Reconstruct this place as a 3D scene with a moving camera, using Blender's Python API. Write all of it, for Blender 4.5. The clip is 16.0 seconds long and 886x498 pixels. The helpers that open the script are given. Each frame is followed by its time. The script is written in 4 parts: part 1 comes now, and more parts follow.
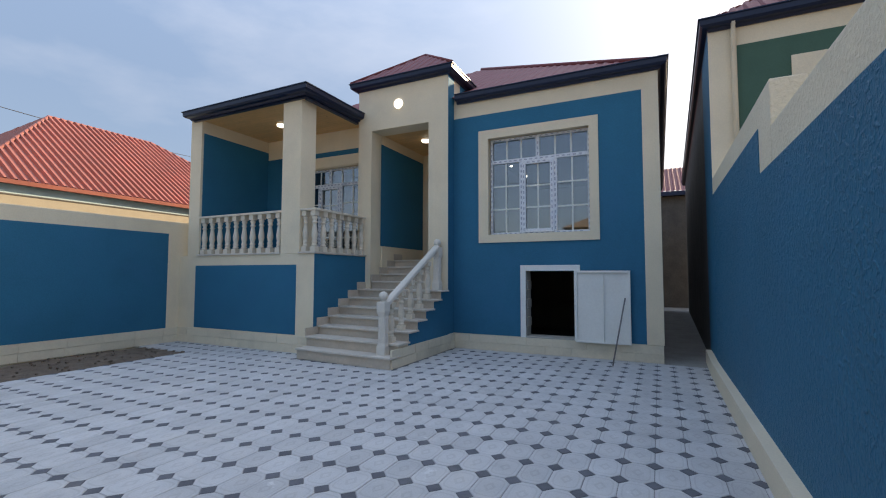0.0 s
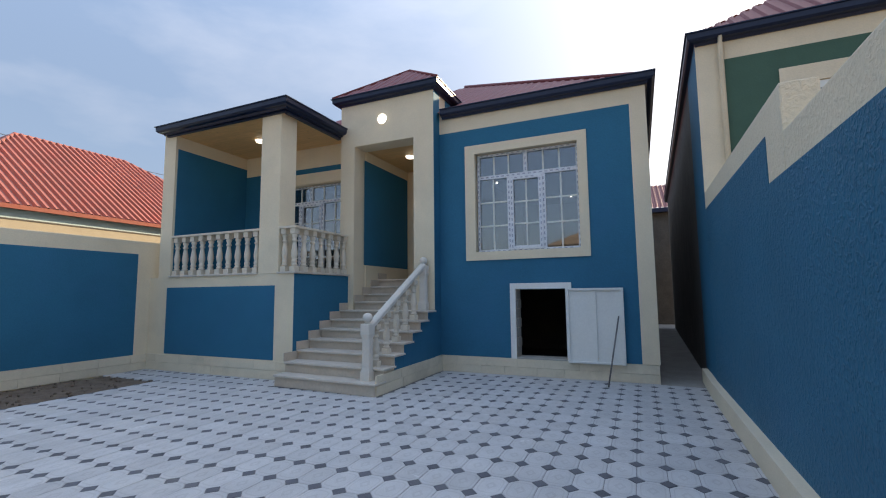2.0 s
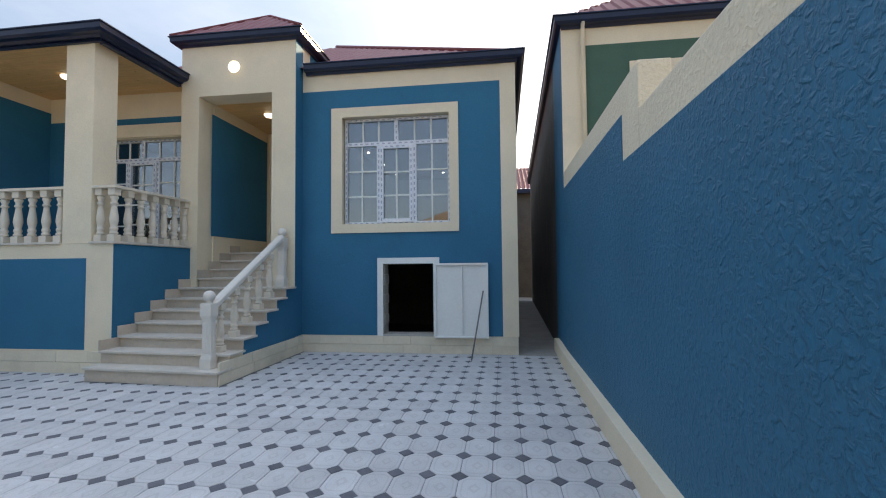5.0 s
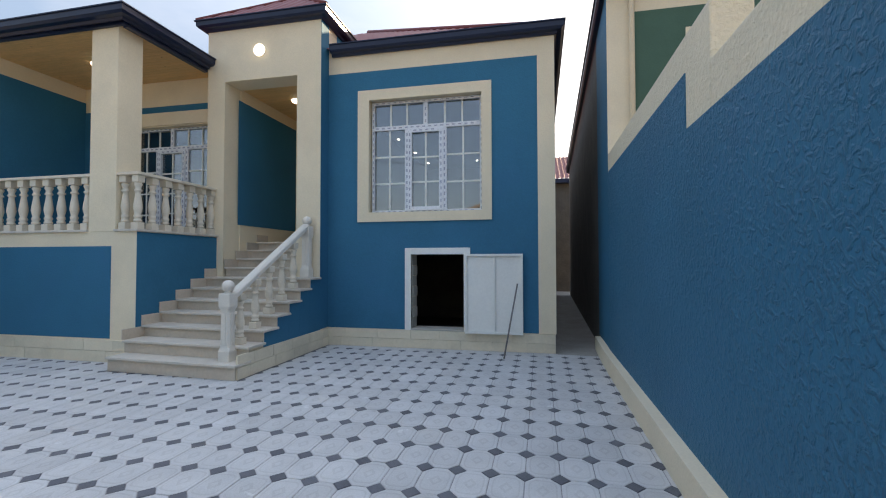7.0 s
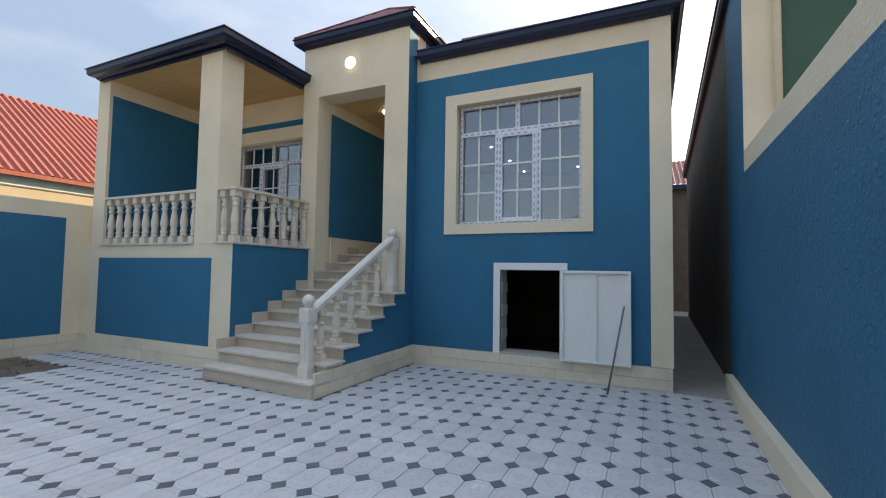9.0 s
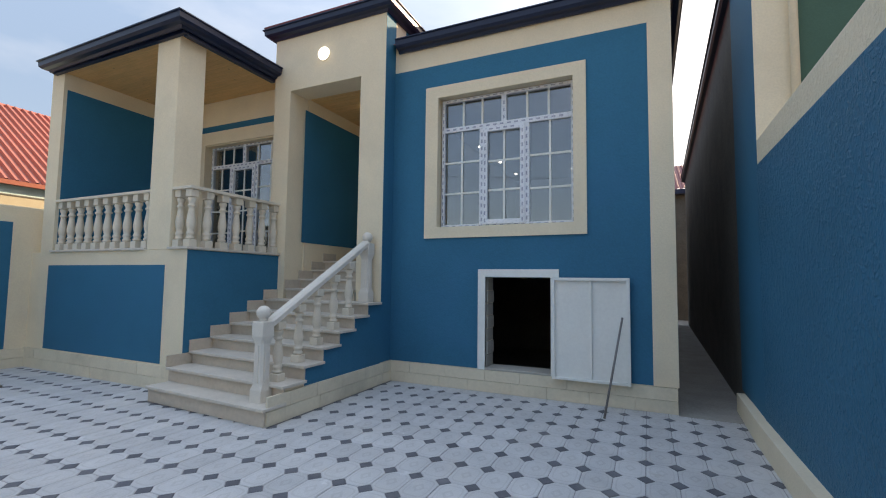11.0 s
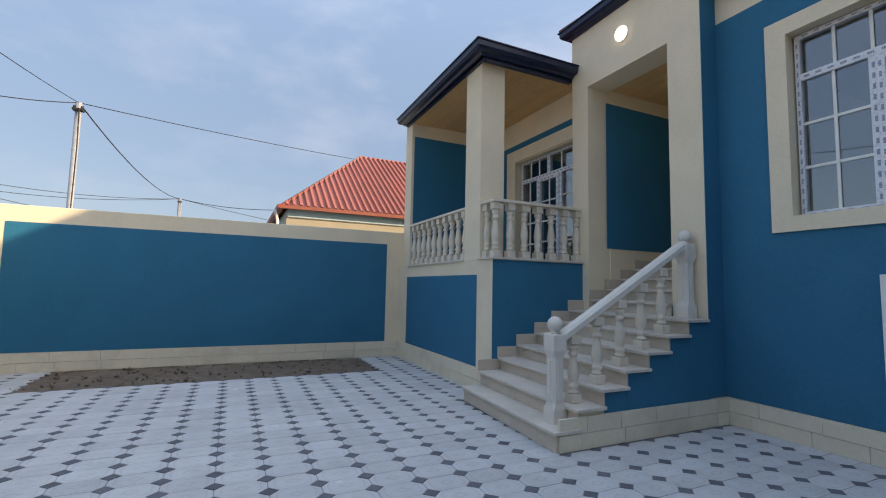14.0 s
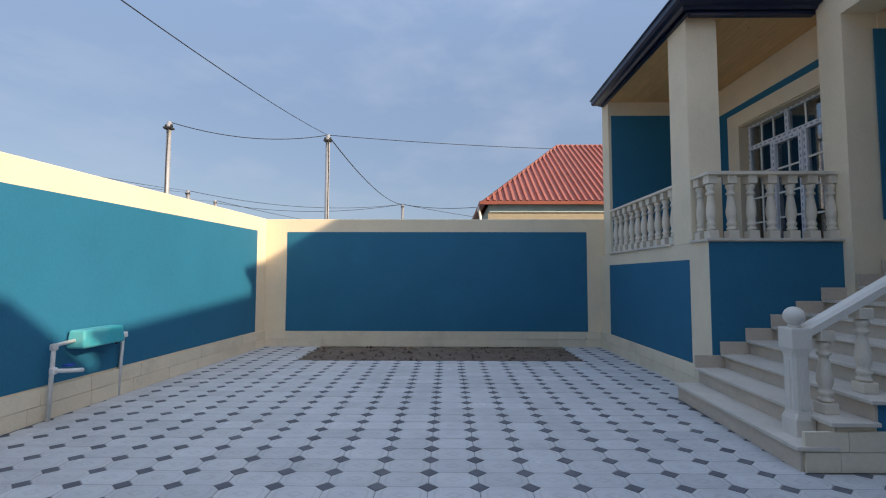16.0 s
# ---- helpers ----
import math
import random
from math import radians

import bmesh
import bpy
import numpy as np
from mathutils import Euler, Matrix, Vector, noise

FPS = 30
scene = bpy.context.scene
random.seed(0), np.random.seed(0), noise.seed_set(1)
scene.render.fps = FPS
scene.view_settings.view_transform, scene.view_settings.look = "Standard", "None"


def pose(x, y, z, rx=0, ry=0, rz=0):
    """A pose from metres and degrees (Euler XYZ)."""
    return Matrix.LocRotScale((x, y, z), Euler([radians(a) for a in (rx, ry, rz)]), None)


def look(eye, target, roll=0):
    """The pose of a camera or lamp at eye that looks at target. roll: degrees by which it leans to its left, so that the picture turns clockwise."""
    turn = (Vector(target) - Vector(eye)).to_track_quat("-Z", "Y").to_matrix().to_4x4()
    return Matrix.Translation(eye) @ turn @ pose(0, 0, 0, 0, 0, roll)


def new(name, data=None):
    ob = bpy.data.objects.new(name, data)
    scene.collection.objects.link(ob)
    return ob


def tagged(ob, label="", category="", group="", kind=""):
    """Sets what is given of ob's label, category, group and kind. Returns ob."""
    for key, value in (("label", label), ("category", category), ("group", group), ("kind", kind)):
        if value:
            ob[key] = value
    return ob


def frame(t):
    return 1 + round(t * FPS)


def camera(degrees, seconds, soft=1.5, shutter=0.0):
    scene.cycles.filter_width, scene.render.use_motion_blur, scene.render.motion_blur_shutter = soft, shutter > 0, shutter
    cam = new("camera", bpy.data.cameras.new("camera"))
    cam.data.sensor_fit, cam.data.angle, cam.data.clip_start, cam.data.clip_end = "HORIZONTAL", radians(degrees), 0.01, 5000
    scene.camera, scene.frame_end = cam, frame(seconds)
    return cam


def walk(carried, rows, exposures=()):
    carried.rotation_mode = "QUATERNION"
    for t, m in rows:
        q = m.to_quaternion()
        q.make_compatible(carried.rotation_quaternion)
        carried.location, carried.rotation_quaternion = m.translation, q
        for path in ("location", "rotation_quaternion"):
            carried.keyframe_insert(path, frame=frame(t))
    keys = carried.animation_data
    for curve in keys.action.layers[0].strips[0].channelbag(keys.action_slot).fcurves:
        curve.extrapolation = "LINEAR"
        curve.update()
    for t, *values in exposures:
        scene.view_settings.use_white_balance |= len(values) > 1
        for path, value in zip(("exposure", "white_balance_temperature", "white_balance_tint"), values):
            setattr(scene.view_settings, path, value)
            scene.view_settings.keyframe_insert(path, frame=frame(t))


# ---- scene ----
cam = camera(89.2, 16.0, soft=1.1)
PATH = [
    (0, (-0.039, 0.181, 1.487), (-0.905, 1.98, 1.602), 0.1),
    (0.5, (-0.114, 0.292, 1.485), (-1.043, 2.059, 1.621), -0.1),
    (1, (-0.143, 0.417, 1.489), (-1.113, 2.157, 1.664), -0.2),
    (1.5, (-0.161, 0.467, 1.489), (-1.123, 2.21, 1.686), -0.1),
    (2, (-0.239, 0.445, 1.493), (-1.033, 2.27, 1.692), -0.6),
    (2.5, (-0.253, 0.4, 1.463), (-0.792, 2.319, 1.63), -1.1),
    (3, (-0.281, 0.369, 1.45), (-0.557, 2.347, 1.566), -1.2),
    (3.5, (-0.265, 0.415, 1.465), (-0.456, 2.404, 1.543), -1.0),
    (4, (-0.276, 0.535, 1.479), (-0.473, 2.524, 1.555), -1.0),
    (4.2, (-0.259, 0.611, 1.48), (-0.495, 2.595, 1.569), -1.1),
    (6.5, (-0.227, 1.257, 1.471), (-0.524, 3.234, 1.539), 0.0),
    (7, (-0.227, 1.381, 1.449), (-0.65, 3.335, 1.504), -0.1),
    (7.5, (-0.174, 1.542, 1.465), (-0.765, 3.451, 1.54), 0.1),
    (8, (-0.147, 1.665, 1.476), (-0.863, 3.53, 1.569), 0.7),
    (8.5, (-0.182, 1.822, 1.498), (-0.974, 3.656, 1.583), 0.9),
    (9, (-0.255, 2.015, 1.523), (-1.094, 3.828, 1.624), 0.9),
    (9.5, (-0.264, 2.139, 1.544), (-1.097, 3.954, 1.652), 1.0),
    (10, (-0.25, 2.284, 1.508), (-1.078, 4.1, 1.644), 0.6),
    (10.2, (-0.256, 2.364, 1.508), (-1.078, 4.182, 1.646), 0.7),
    (12.3, (-0.365, 3.058, 1.541), (-1.293, 4.823, 1.689), 0.9),
    (12.5, (-0.375, 3.049, 1.543), (-1.384, 4.769, 1.693), 1.1),
    (13, (-0.398, 3.175, 1.517), (-1.722, 4.667, 1.671), 1.3),
    (13.5, (-0.402, 3.383, 1.51), (-2.049, 4.505, 1.676), 1.4),
    (14, (-0.497, 3.463, 1.481), (-2.302, 4.307, 1.651), 1.2),
    (14.5, (-0.612, 3.479, 1.514), (-2.473, 4.19, 1.696), 0.7),
    (15, (-0.6, 3.504, 1.501), (-2.542, 3.942, 1.691), 0.5),
    (15.5, (-0.472, 3.555, 1.473), (-2.459, 3.722, 1.633), 0.6),
    (16, (-0.377, 3.566, 1.458), (-2.373, 3.545, 1.579), 0.1),
]
EXPOSURES = [(0.0, 2.5, 8000, 12), (2.5, 2.6, 8000, 12), (4.0, 2.85, 8400, 12), (7.0, 2.9, 8900, 12), (10.0, 2.82, 8900, 12), (12.5, 2.92, 9000, 12), (13.5, 2.65, 8400, 12), (14.5, 2.45, 8000, 12), (16.0, 2.22, 7600, 12)]
walk(cam, [(t, look(eye, target, roll)) for t, eye, target, roll in PATH], EXPOSURES)

# ---- world and light ----
SUN = Vector((0.61, 1.0, 0.494)).normalized()
world = bpy.data.worlds.new("world")
scene.world = world
world.use_nodes = True
wn, wl = world.node_tree.nodes, world.node_tree.links
sky = wn.new("ShaderNodeTexSky")
sky.sky_type = "NISHITA"
sky.sun_disc = False
sky.sun_elevation = math.asin(SUN.z)
sky.sun_rotation = math.atan2(SUN.x, SUN.y)
sky.air_density, sky.dust_density, sky.ozone_density = 1.0, 1.6, 1.0
wtc = wn.new("ShaderNodeTexCoord")
wmap = wn.new("ShaderNodeMapping")
wmap.inputs["Scale"].default_value = (1.2, 2.2, 5.0)
wmap.inputs["Rotation"].default_value = (0.2, 0.3, 0.5)
wnoise = wn.new("ShaderNodeTexNoise")
wnoise.inputs["Scale"].default_value = 1.6
wnoise.inputs["Detail"].default_value = 7
wnoise.inputs["Roughness"].default_value = 0.55
wramp = wn.new("ShaderNodeValToRGB")
wramp.color_ramp.elements[0].position = 0.47
wramp.color_ramp.elements[1].position = 0.8
wramp.color_ramp.elements[1].color = (0.5, 0.5, 0.5, 1)
wmix = wn.new("ShaderNodeMix")
wmix.data_type = "RGBA"
wmix.inputs["B"].default_value = (5.8, 6.1, 6.7, 1)
wl.new(wtc.outputs["Generated"], wmap.inputs["Vector"])
wl.new(wmap.outputs["Vector"], wnoise.inputs["Vector"])
wl.new(wnoise.outputs["Fac"], wramp.inputs["Fac"])
wl.new(wramp.outputs["Color"], wmix.inputs["Factor"])
wl.new(sky.outputs["Color"], wmix.inputs["A"])
# thin high cloud: an even pale veil, brighter towards the sun
veil = wn.new("ShaderNodeMix")
veil.data_type = "RGBA"
veil.inputs["Factor"].default_value = 0.8
veil.inputs["B"].default_value = (0.64, 1.05, 1.90, 1)
wl.new(wmix.outputs["Result"], veil.inputs["A"])
wdot = wn.new("ShaderNodeVectorMath")
wdot.operation = "DOT_PRODUCT"
wdot.inputs[1].default_value = SUN
wl.new(wtc.outputs["Generated"], wdot.inputs[0])
wpos = wn.new("ShaderNodeMath")
wpos.operation = "MAXIMUM"
wpos.inputs[1].default_value = 0.0
wl.new(wdot.outputs["Value"], wpos.inputs[0])
wpow = wn.new("ShaderNodeMath")
wpow.operation = "POWER"
wpow.inputs[1].default_value = 4.0
wl.new(wpos.outputs[0], wpow.inputs[0])
whalo = wn.new("ShaderNodeVectorMath")
whalo.operation = "SCALE"
whalo.inputs[0].default_value = (1.9, 1.88, 1.85)
wl.new(wpow.outputs[0], whalo.inputs["Scale"])
wsum = wn.new("ShaderNodeVectorMath")
wsum.operation = "ADD"
wl.new(veil.outputs["Result"], wsum.inputs[0])
wl.new(whalo.outputs["Vector"], wsum.inputs[1])
# thin overcast: paler and stronger overhead than low down
wsep = wn.new("ShaderNodeSeparateXYZ")
wl.new(wtc.outputs["Generated"], wsep.inputs["Vector"])
wup = wn.new("ShaderNodeMath")
wup.operation = "MAXIMUM"
wup.inputs[1].default_value = 0.0
wl.new(wsep.outputs["Z"], wup.inputs[0])
wzen = wn.new("ShaderNodeMath")
wzen.operation = "POWER"
wzen.inputs[1].default_value = 3.0
wl.new(wup.outputs[0], wzen.inputs[0])
wamt = wn.new("ShaderNodeMath")
wamt.operation = "MULTIPLY_ADD"
wamt.inputs[1].default_value, wamt.inputs[2].default_value = 1.25, 0.66
wl.new(wzen.outputs[0], wamt.inputs[0])
wover = wn.new("ShaderNodeVectorMath")
wover.operation = "SCALE"
wl.new(wsum.outputs["Vector"], wover.inputs[0])
wl.new(wamt.outputs[0], wover.inputs["Scale"])
wl.new(wover.outputs["Vector"], wn["Background"].inputs["Color"])
wn["Background"].inputs["Strength"].default_value = 0.092
sun_data = bpy.data.lights.new("sun", "SUN")
sun_data.energy, sun_data.angle, sun_data.color = 1.3, radians(0.8), (1.0, 0.86, 0.68)
sun_lamp = new("sun", sun_data)
sun_lamp.matrix_basis = look(SUN * 30, (0, 0, 0))

# ---- materials ----
S = 1.07  # size of the place against its drawing
PX, PY = 0.2170, 0.3330  # paving pitch


def mat(name, col, rough=0.8, var=0.12, scale=3.0, fine=60.0, bump=0.2, metal=0.0, stain=None, per_object=0.0, spec=0.4):
    """Noise-varied surface: two scales of colour change, fine relief, optional stain colour."""
    m = bpy.data.materials.new(name)
    m.use_nodes = True
    n, l = m.node_tree.nodes, m.node_tree.links
    b = n["Principled BSDF"]
    b.inputs["Roughness"].default_value = rough
    b.inputs["Metallic"].default_value = metal
    b.inputs["Specular IOR Level"].default_value = spec
    geo = n.new("ShaderNodeNewGeometry")
    big = n.new("ShaderNodeTexNoise")
    big.inputs["Scale"].default_value = scale
    big.inputs["Detail"].default_value = 6
    small = n.new("ShaderNodeTexNoise")
    small.inputs["Scale"].default_value = fine
    small.inputs["Detail"].default_value = 4
    l.new(geo.outputs["Position"], big.inputs["Vector"])
    l.new(geo.outputs["Position"], small.inputs["Vector"])
    add = n.new("ShaderNodeMath")
    add.operation = "ADD"
    l.new(big.outputs["Fac"], add.inputs[0])
    l.new(small.outputs["Fac"], add.inputs[1])
    val = add
    if per_object:
        info = n.new("ShaderNodeObjectInfo")
        isl = n.new("ShaderNodeNewGeometry")
        both = n.new("ShaderNodeMath")
        both.operation = "ADD"
        l.new(info.outputs["Random"], both.inputs[0])
        l.new(isl.outputs["Random Per Island"], both.inputs[1])
        fr = n.new("ShaderNodeMath")
        fr.operation = "FRACT"
        l.new(both.outputs[0], fr.inputs[0])
        val = n.new("ShaderNodeMath")
        val.operation = "MULTIPLY_ADD"
        val.inputs[1].default_value = per_object
        l.new(fr.outputs[0], val.inputs[0])
        l.new(add.outputs[0], val.inputs[2])
    mr = n.new("ShaderNodeMapRange")
    mr.inputs["From Min"].default_value = 0.65
    mr.inputs["From Max"].default_value = 1.35 + per_object
    mr.inputs["To Min"].default_value = 1 - var
    mr.inputs["To Max"].default_value = 1 + var
    l.new(val.outputs[0], mr.inputs["Value"])
    mul = n.new("ShaderNodeVectorMath")
    mul.operation = "SCALE"
    mul.inputs[0].default_value = col
    l.new(mr.outputs["Result"], mul.inputs["Scale"])
    out = mul.outputs["Vector"]
    if stain:
        sn = n.new("ShaderNodeTexNoise")
        sn.inputs["Scale"].default_value = 1.1
        sn.inputs["Detail"].default_value = 8
        sn.inputs["Roughness"].default_value = 0.65
        l.new(geo.outputs["Position"], sn.inputs["Vector"])
        sr = n.new("ShaderNodeMapRange")
        sr.inputs["From Min"].default_value = 0.52
        sr.inputs["From Max"].default_value = 0.72
        sr.inputs["To Max"].default_value = stain[3]
        l.new(sn.outputs["Fac"], sr.inputs["Value"])
        mx = n.new("ShaderNodeMix")
        mx.data_type = "RGBA"
        mx.inputs["B"].default_value = (*stain[:3], 1)
        l.new(sr.outputs["Result"], mx.inputs["Factor"])
        l.new(out, mx.inputs["A"])
        out = mx.outputs["Result"]
    l.new(out, b.inputs["Base Color"])
    if bump:
        bp = n.new("ShaderNodeBump")
        bp.inputs["Strength"].default_value = bump
        bp.inputs["Distance"].default_value = 0.01
        l.new(small.outputs["Fac"], bp.inputs["Height"])
        l.new(bp.outputs["Normal"], b.inputs["Normal"])
    return m


BLUE = (0.007, 0.138, 0.240)
CREAM = (0.77, 0.65, 0.475)
M_BLUE = mat("blue_paint", BLUE, 0.72, 0.10, 1.2, 45, 0.35, stain=(0.014, 0.142, 0.27, 0.4))
M_CREAM = mat("cream_paint", CREAM, 0.8, 0.07, 1.5, 50, 0.3, stain=(0.62, 0.53, 0.40, 0.4))
M_CREAM_BLOCK = mat("cream_plinth_paint", (0.73, 0.63, 0.475), 0.75, 0.10, 4, 30, 0.5, per_object=0.5, stain=(0.40, 0.34, 0.25, 0.45))
M_JOINT = mat("plinth_joint", (0.30, 0.26, 0.20), 0.9, 0.15)
M_GREEN = mat("green_paint", (0.055, 0.12, 0.085), 0.8, 0.08)
M_MARBLE = mat("beige_marble", (0.56, 0.465, 0.37), 0.42, 0.14, 5, 25, 0.08, stain=(0.42, 0.34, 0.26, 0.45), per_object=0.3)
# treads and ledges: paler, greyer marble than the risers
M_TREAD = mat("pale_marble_tread", (0.60, 0.53, 0.45), 0.5, 0.12, 5, 25, 0.1, stain=(0.50, 0.45, 0.39, 0.5), per_object=0.25)
M_CAST = mat("cast_stone", (0.70, 0.61, 0.49), 0.7, 0.08, 6, 70, 0.25, stain=(0.52, 0.44, 0.33, 0.5))
M_NEWEL = mat("pale_newel_paint", (0.68, 0.62, 0.54), 0.6, 0.06, 6, 60, 0.15)
M_ROOF = mat("maroon_sheet_metal", (0.21, 0.06, 0.062), 0.6, 0.12, 1.5, 20, 0.05, spec=0.25)
M_ORANGE = mat("orange_sheet_metal", (0.36, 0.12, 0.085), 0.55, 0.14, 0.8, 8, 0.05, stain=(0.45, 0.10, 0.07, 0.5))
M_GUTTER = mat("black_gutter_metal", (0.010, 0.018, 0.048), 0.32, 0.2, 3, 30, 0.03)
M_WHITE = mat("white_painted_metal", (0.77, 0.76, 0.71), 0.45, 0.05, 2, 30, 0.05, stain=(0.6, 0.6, 0.56, 0.4))
M_GREY = mat("bare_grey_block", (0.14, 0.13, 0.115), 0.95, 0.25, 2, 20, 0.6, stain=(0.08, 0.075, 0.07, 0.6))
M_STONE = mat("limestone_block", (0.42, 0.39, 0.34), 0.95, 0.15, 6, 40, 0.5, per_object=0.4)
M_SOIL = mat("bare_soil", (0.155, 0.115, 0.085), 1.0, 0.35, 6, 60, 1.0, stain=(0.24, 0.19, 0.15, 0.6))
M_GROUND = mat("dry_earth", (0.24, 0.20, 0.15), 1.0, 0.2, 0.3, 8, 0.4)
M_CONC = mat("concrete", (0.33, 0.31, 0.28), 0.95, 0.18, 2.5, 30, 0.4, stain=(0.24, 0.21, 0.17, 0.5))
M_GROUT = mat("paving_joint_sand", (0.27, 0.255, 0.25), 1.0, 0.2, 5, 60, 0.3)
M_DOT = mat("dark_paver", (0.115, 0.116, 0.128), 0.85, 0.30, 10, 90, 0.4, per_object=0.6, stain=(0.26, 0.25, 0.24, 0.45))
M_STEEL = mat("galvanised_pole", (0.42, 0.42, 0.42), 0.5, 0.15, 4, 30, 0.1, metal=0.5)
M_CABLE = mat("black_cable", (0.02, 0.02, 0.022), 0.6, 0.1)
M_ROD = mat("rusty_grey_rod", (0.22, 0.20, 0.19), 0.6, 0.25, 12, 60, 0.2, metal=0.5)
M_PIPE = mat("white_plastic_pipe", (0.74, 0.73, 0.70), 0.4, 0.08, 10, 40, 0.1, stain=(0.35, 0.31, 0.27, 0.8))
M_TURQ = mat("turquoise_enamel", (0.03, 0.40, 0.46), 0.4, 0.1, 6, 40, 0.05, stain=(0.30, 0.55, 0.55, 0.6))
M_TAPBLUE = mat("blue_tap_handle", (0.02, 0.06, 0.40), 0.4, 0.05)
M_PALEBLUE = mat("pale_blue_render", (0.42, 0.55, 0.56), 0.85, 0.08)
M_CREAM2 = mat("yellow_cream_render", (0.38, 0.33, 0.24), 0.85, 0.08)
M_TAN = mat("tan_sheet_roof", (0.20, 0.15, 0.10), 0.6, 0.12, 1, 10, 0.05)
# plaster colour lowered so the rooms behind the glass look unlit
M_ROOM = mat("dimmed_room_plaster", (0.13, 0.125, 0.12), 0.9, 0.06)


def nodes_of(m):
    return m.node_tree.nodes, m.node_tree.links


def paver_material():
    """Pale paving block: worn patches, a faint pressed ring and a small centre lozenge."""
    m = mat("pale_paver", (0.505, 0.495, 0.485), 0.8, 0.2, 4.0, 80, 0.5, per_object=0.5, stain=(0.60, 0.57, 0.53, 0.55))
    n, l = nodes_of(m)
    b = n["Principled BSDF"]
    geo = n.new("ShaderNodeNewGeometry")
    sep = n.new("ShaderNodeSeparateXYZ")
    l.new(geo.outputs["Position"], sep.inputs["Vector"])

    def op(kind, a, c=None, d=None):
        q = n.new("ShaderNodeMath")
        q.operation = kind
        for i, v in enumerate((a, c, d)):
            if v is None:
                continue
            if isinstance(v, (int, float)):
                q.inputs[i].default_value = v
            else:
                l.new(v, q.inputs[i])
        return q.outputs[0]

    def cell(axis, pitch, off):
        u = op("DIVIDE", op("SUBTRACT", sep.outputs[axis], off * S), pitch * S)
        return op("ABSOLUTE", op("SUBTRACT", op("FRACT", op("ADD", u, 100.5)), 0.5))

    u, v = cell("X", PX, TX0), cell("Y", PY, TY0)
    r = op("POWER", op("ADD", op("POWER", u, 4.0), op("POWER", v, 4.0)), 0.25)
    ring = op("LESS_THAN", op("ABSOLUTE", op("SUBTRACT", r, 0.37)), 0.022)
    loz = op("LESS_THAN", op("ABSOLUTE", op("SUBTRACT", op("ADD", u, v), 0.15)), 0.05)
    both = op("MAXIMUM", ring, loz)
    src = b.inputs["Base Color"].links[0].from_socket
    mx = n.new("ShaderNodeMix")
    mx.data_type = "RGBA"
    mx.blend_type = "MULTIPLY"
    mx.inputs["B"].default_value = (0.84, 0.83, 0.82, 1)
    l.new(op("MULTIPLY", both, 0.55), mx.inputs["Factor"])
    l.new(src, mx.inputs["A"])
    l.new(mx.outputs["Result"], b.inputs["Base Color"])
    nz = n.new("ShaderNodeTexNoise")
    nz.inputs["Scale"].default_value = 2.6
    nz.inputs["Detail"].default_value = 7
    nz.inputs["Roughness"].default_value = 0.7
    l.new(geo.outputs["Position"], nz.inputs["Vector"])
    for lo, hi, amount, col in ((0.64, 0.68, 0.55, (0.72, 0.71, 0.69, 1)), (0.36, 0.30, 0.35, (0.30, 0.26, 0.22, 1))):
        mr = n.new("ShaderNodeMapRange")
        mr.inputs["From Min"].default_value, mr.inputs["From Max"].default_value, mr.inputs["To Max"].default_value = lo, hi, amount
        l.new(nz.outputs["Fac"], mr.inputs["Value"])
        sp = n.new("ShaderNodeMix")
        sp.data_type = "RGBA"
        sp.inputs["B"].default_value = col
        l.new(mr.outputs["Result"], sp.inputs["Factor"])
        l.new(b.inputs["Base Color"].links[0].from_socket, sp.inputs["A"])
        l.new(sp.outputs["Result"], b.inputs["Base Color"])
    return m


TX0, TY0 = -0.2074, 4.3724 + PY
M_TILE = paver_material()


def wood_material():
    m = mat("pine_boards", (0.76, 0.46, 0.20), 0.45, 0.12, 2, 30, 0.05, per_object=0.5)
    n, l = nodes_of(m)
    b = n["Principled BSDF"]
    geo = n.new("ShaderNodeNewGeometry")
    mp = n.new("ShaderNodeMapping")
    mp.inputs["Scale"].default_value = (1.2, 22, 22)
    nz = n.new("ShaderNodeTexNoise")
    nz.inputs["Scale"].default_value = 3
    nz.inputs["Detail"].default_value = 5
    l.new(geo.outputs["Position"], mp.inputs["Vector"])
    l.new(mp.outputs["Vector"], nz.inputs["Vector"])
    kn = n.new("ShaderNodeTexVoronoi")
    kn.inputs["Scale"].default_value = 3.2
    l.new(geo.outputs["Position"], kn.inputs["Vector"])
    kr = n.new("ShaderNodeMapRange")
    kr.inputs["From Min"].default_value = 0.03
    kr.inputs["From Max"].default_value = 0.07
    kr.inputs["To Min"].default_value = 0.45
    kr.inputs["To Max"].default_value = 1.0
    l.new(kn.outputs["Distance"], kr.inputs["Value"])
    gr = n.new("ShaderNodeMapRange")
    gr.inputs["To Min"].default_value = 0.72
    gr.inputs["To Max"].default_value = 1.25
    l.new(nz.outputs["Fac"], gr.inputs["Value"])
    pr = n.new("ShaderNodeMath")
    pr.operation = "MULTIPLY"
    l.new(gr.outputs["Result"], pr.inputs[0])
    l.new(kr.outputs["Result"], pr.inputs[1])
    sc = n.new("ShaderNodeVectorMath")
    sc.operation = "SCALE"
    l.new(b.inputs["Base Color"].links[0].from_socket, sc.inputs[0])
    l.new(pr.outputs[0], sc.inputs["Scale"])
    l.new(sc.outputs["Vector"], b.inputs["Base Color"])
    return m


M_WOOD = wood_material()


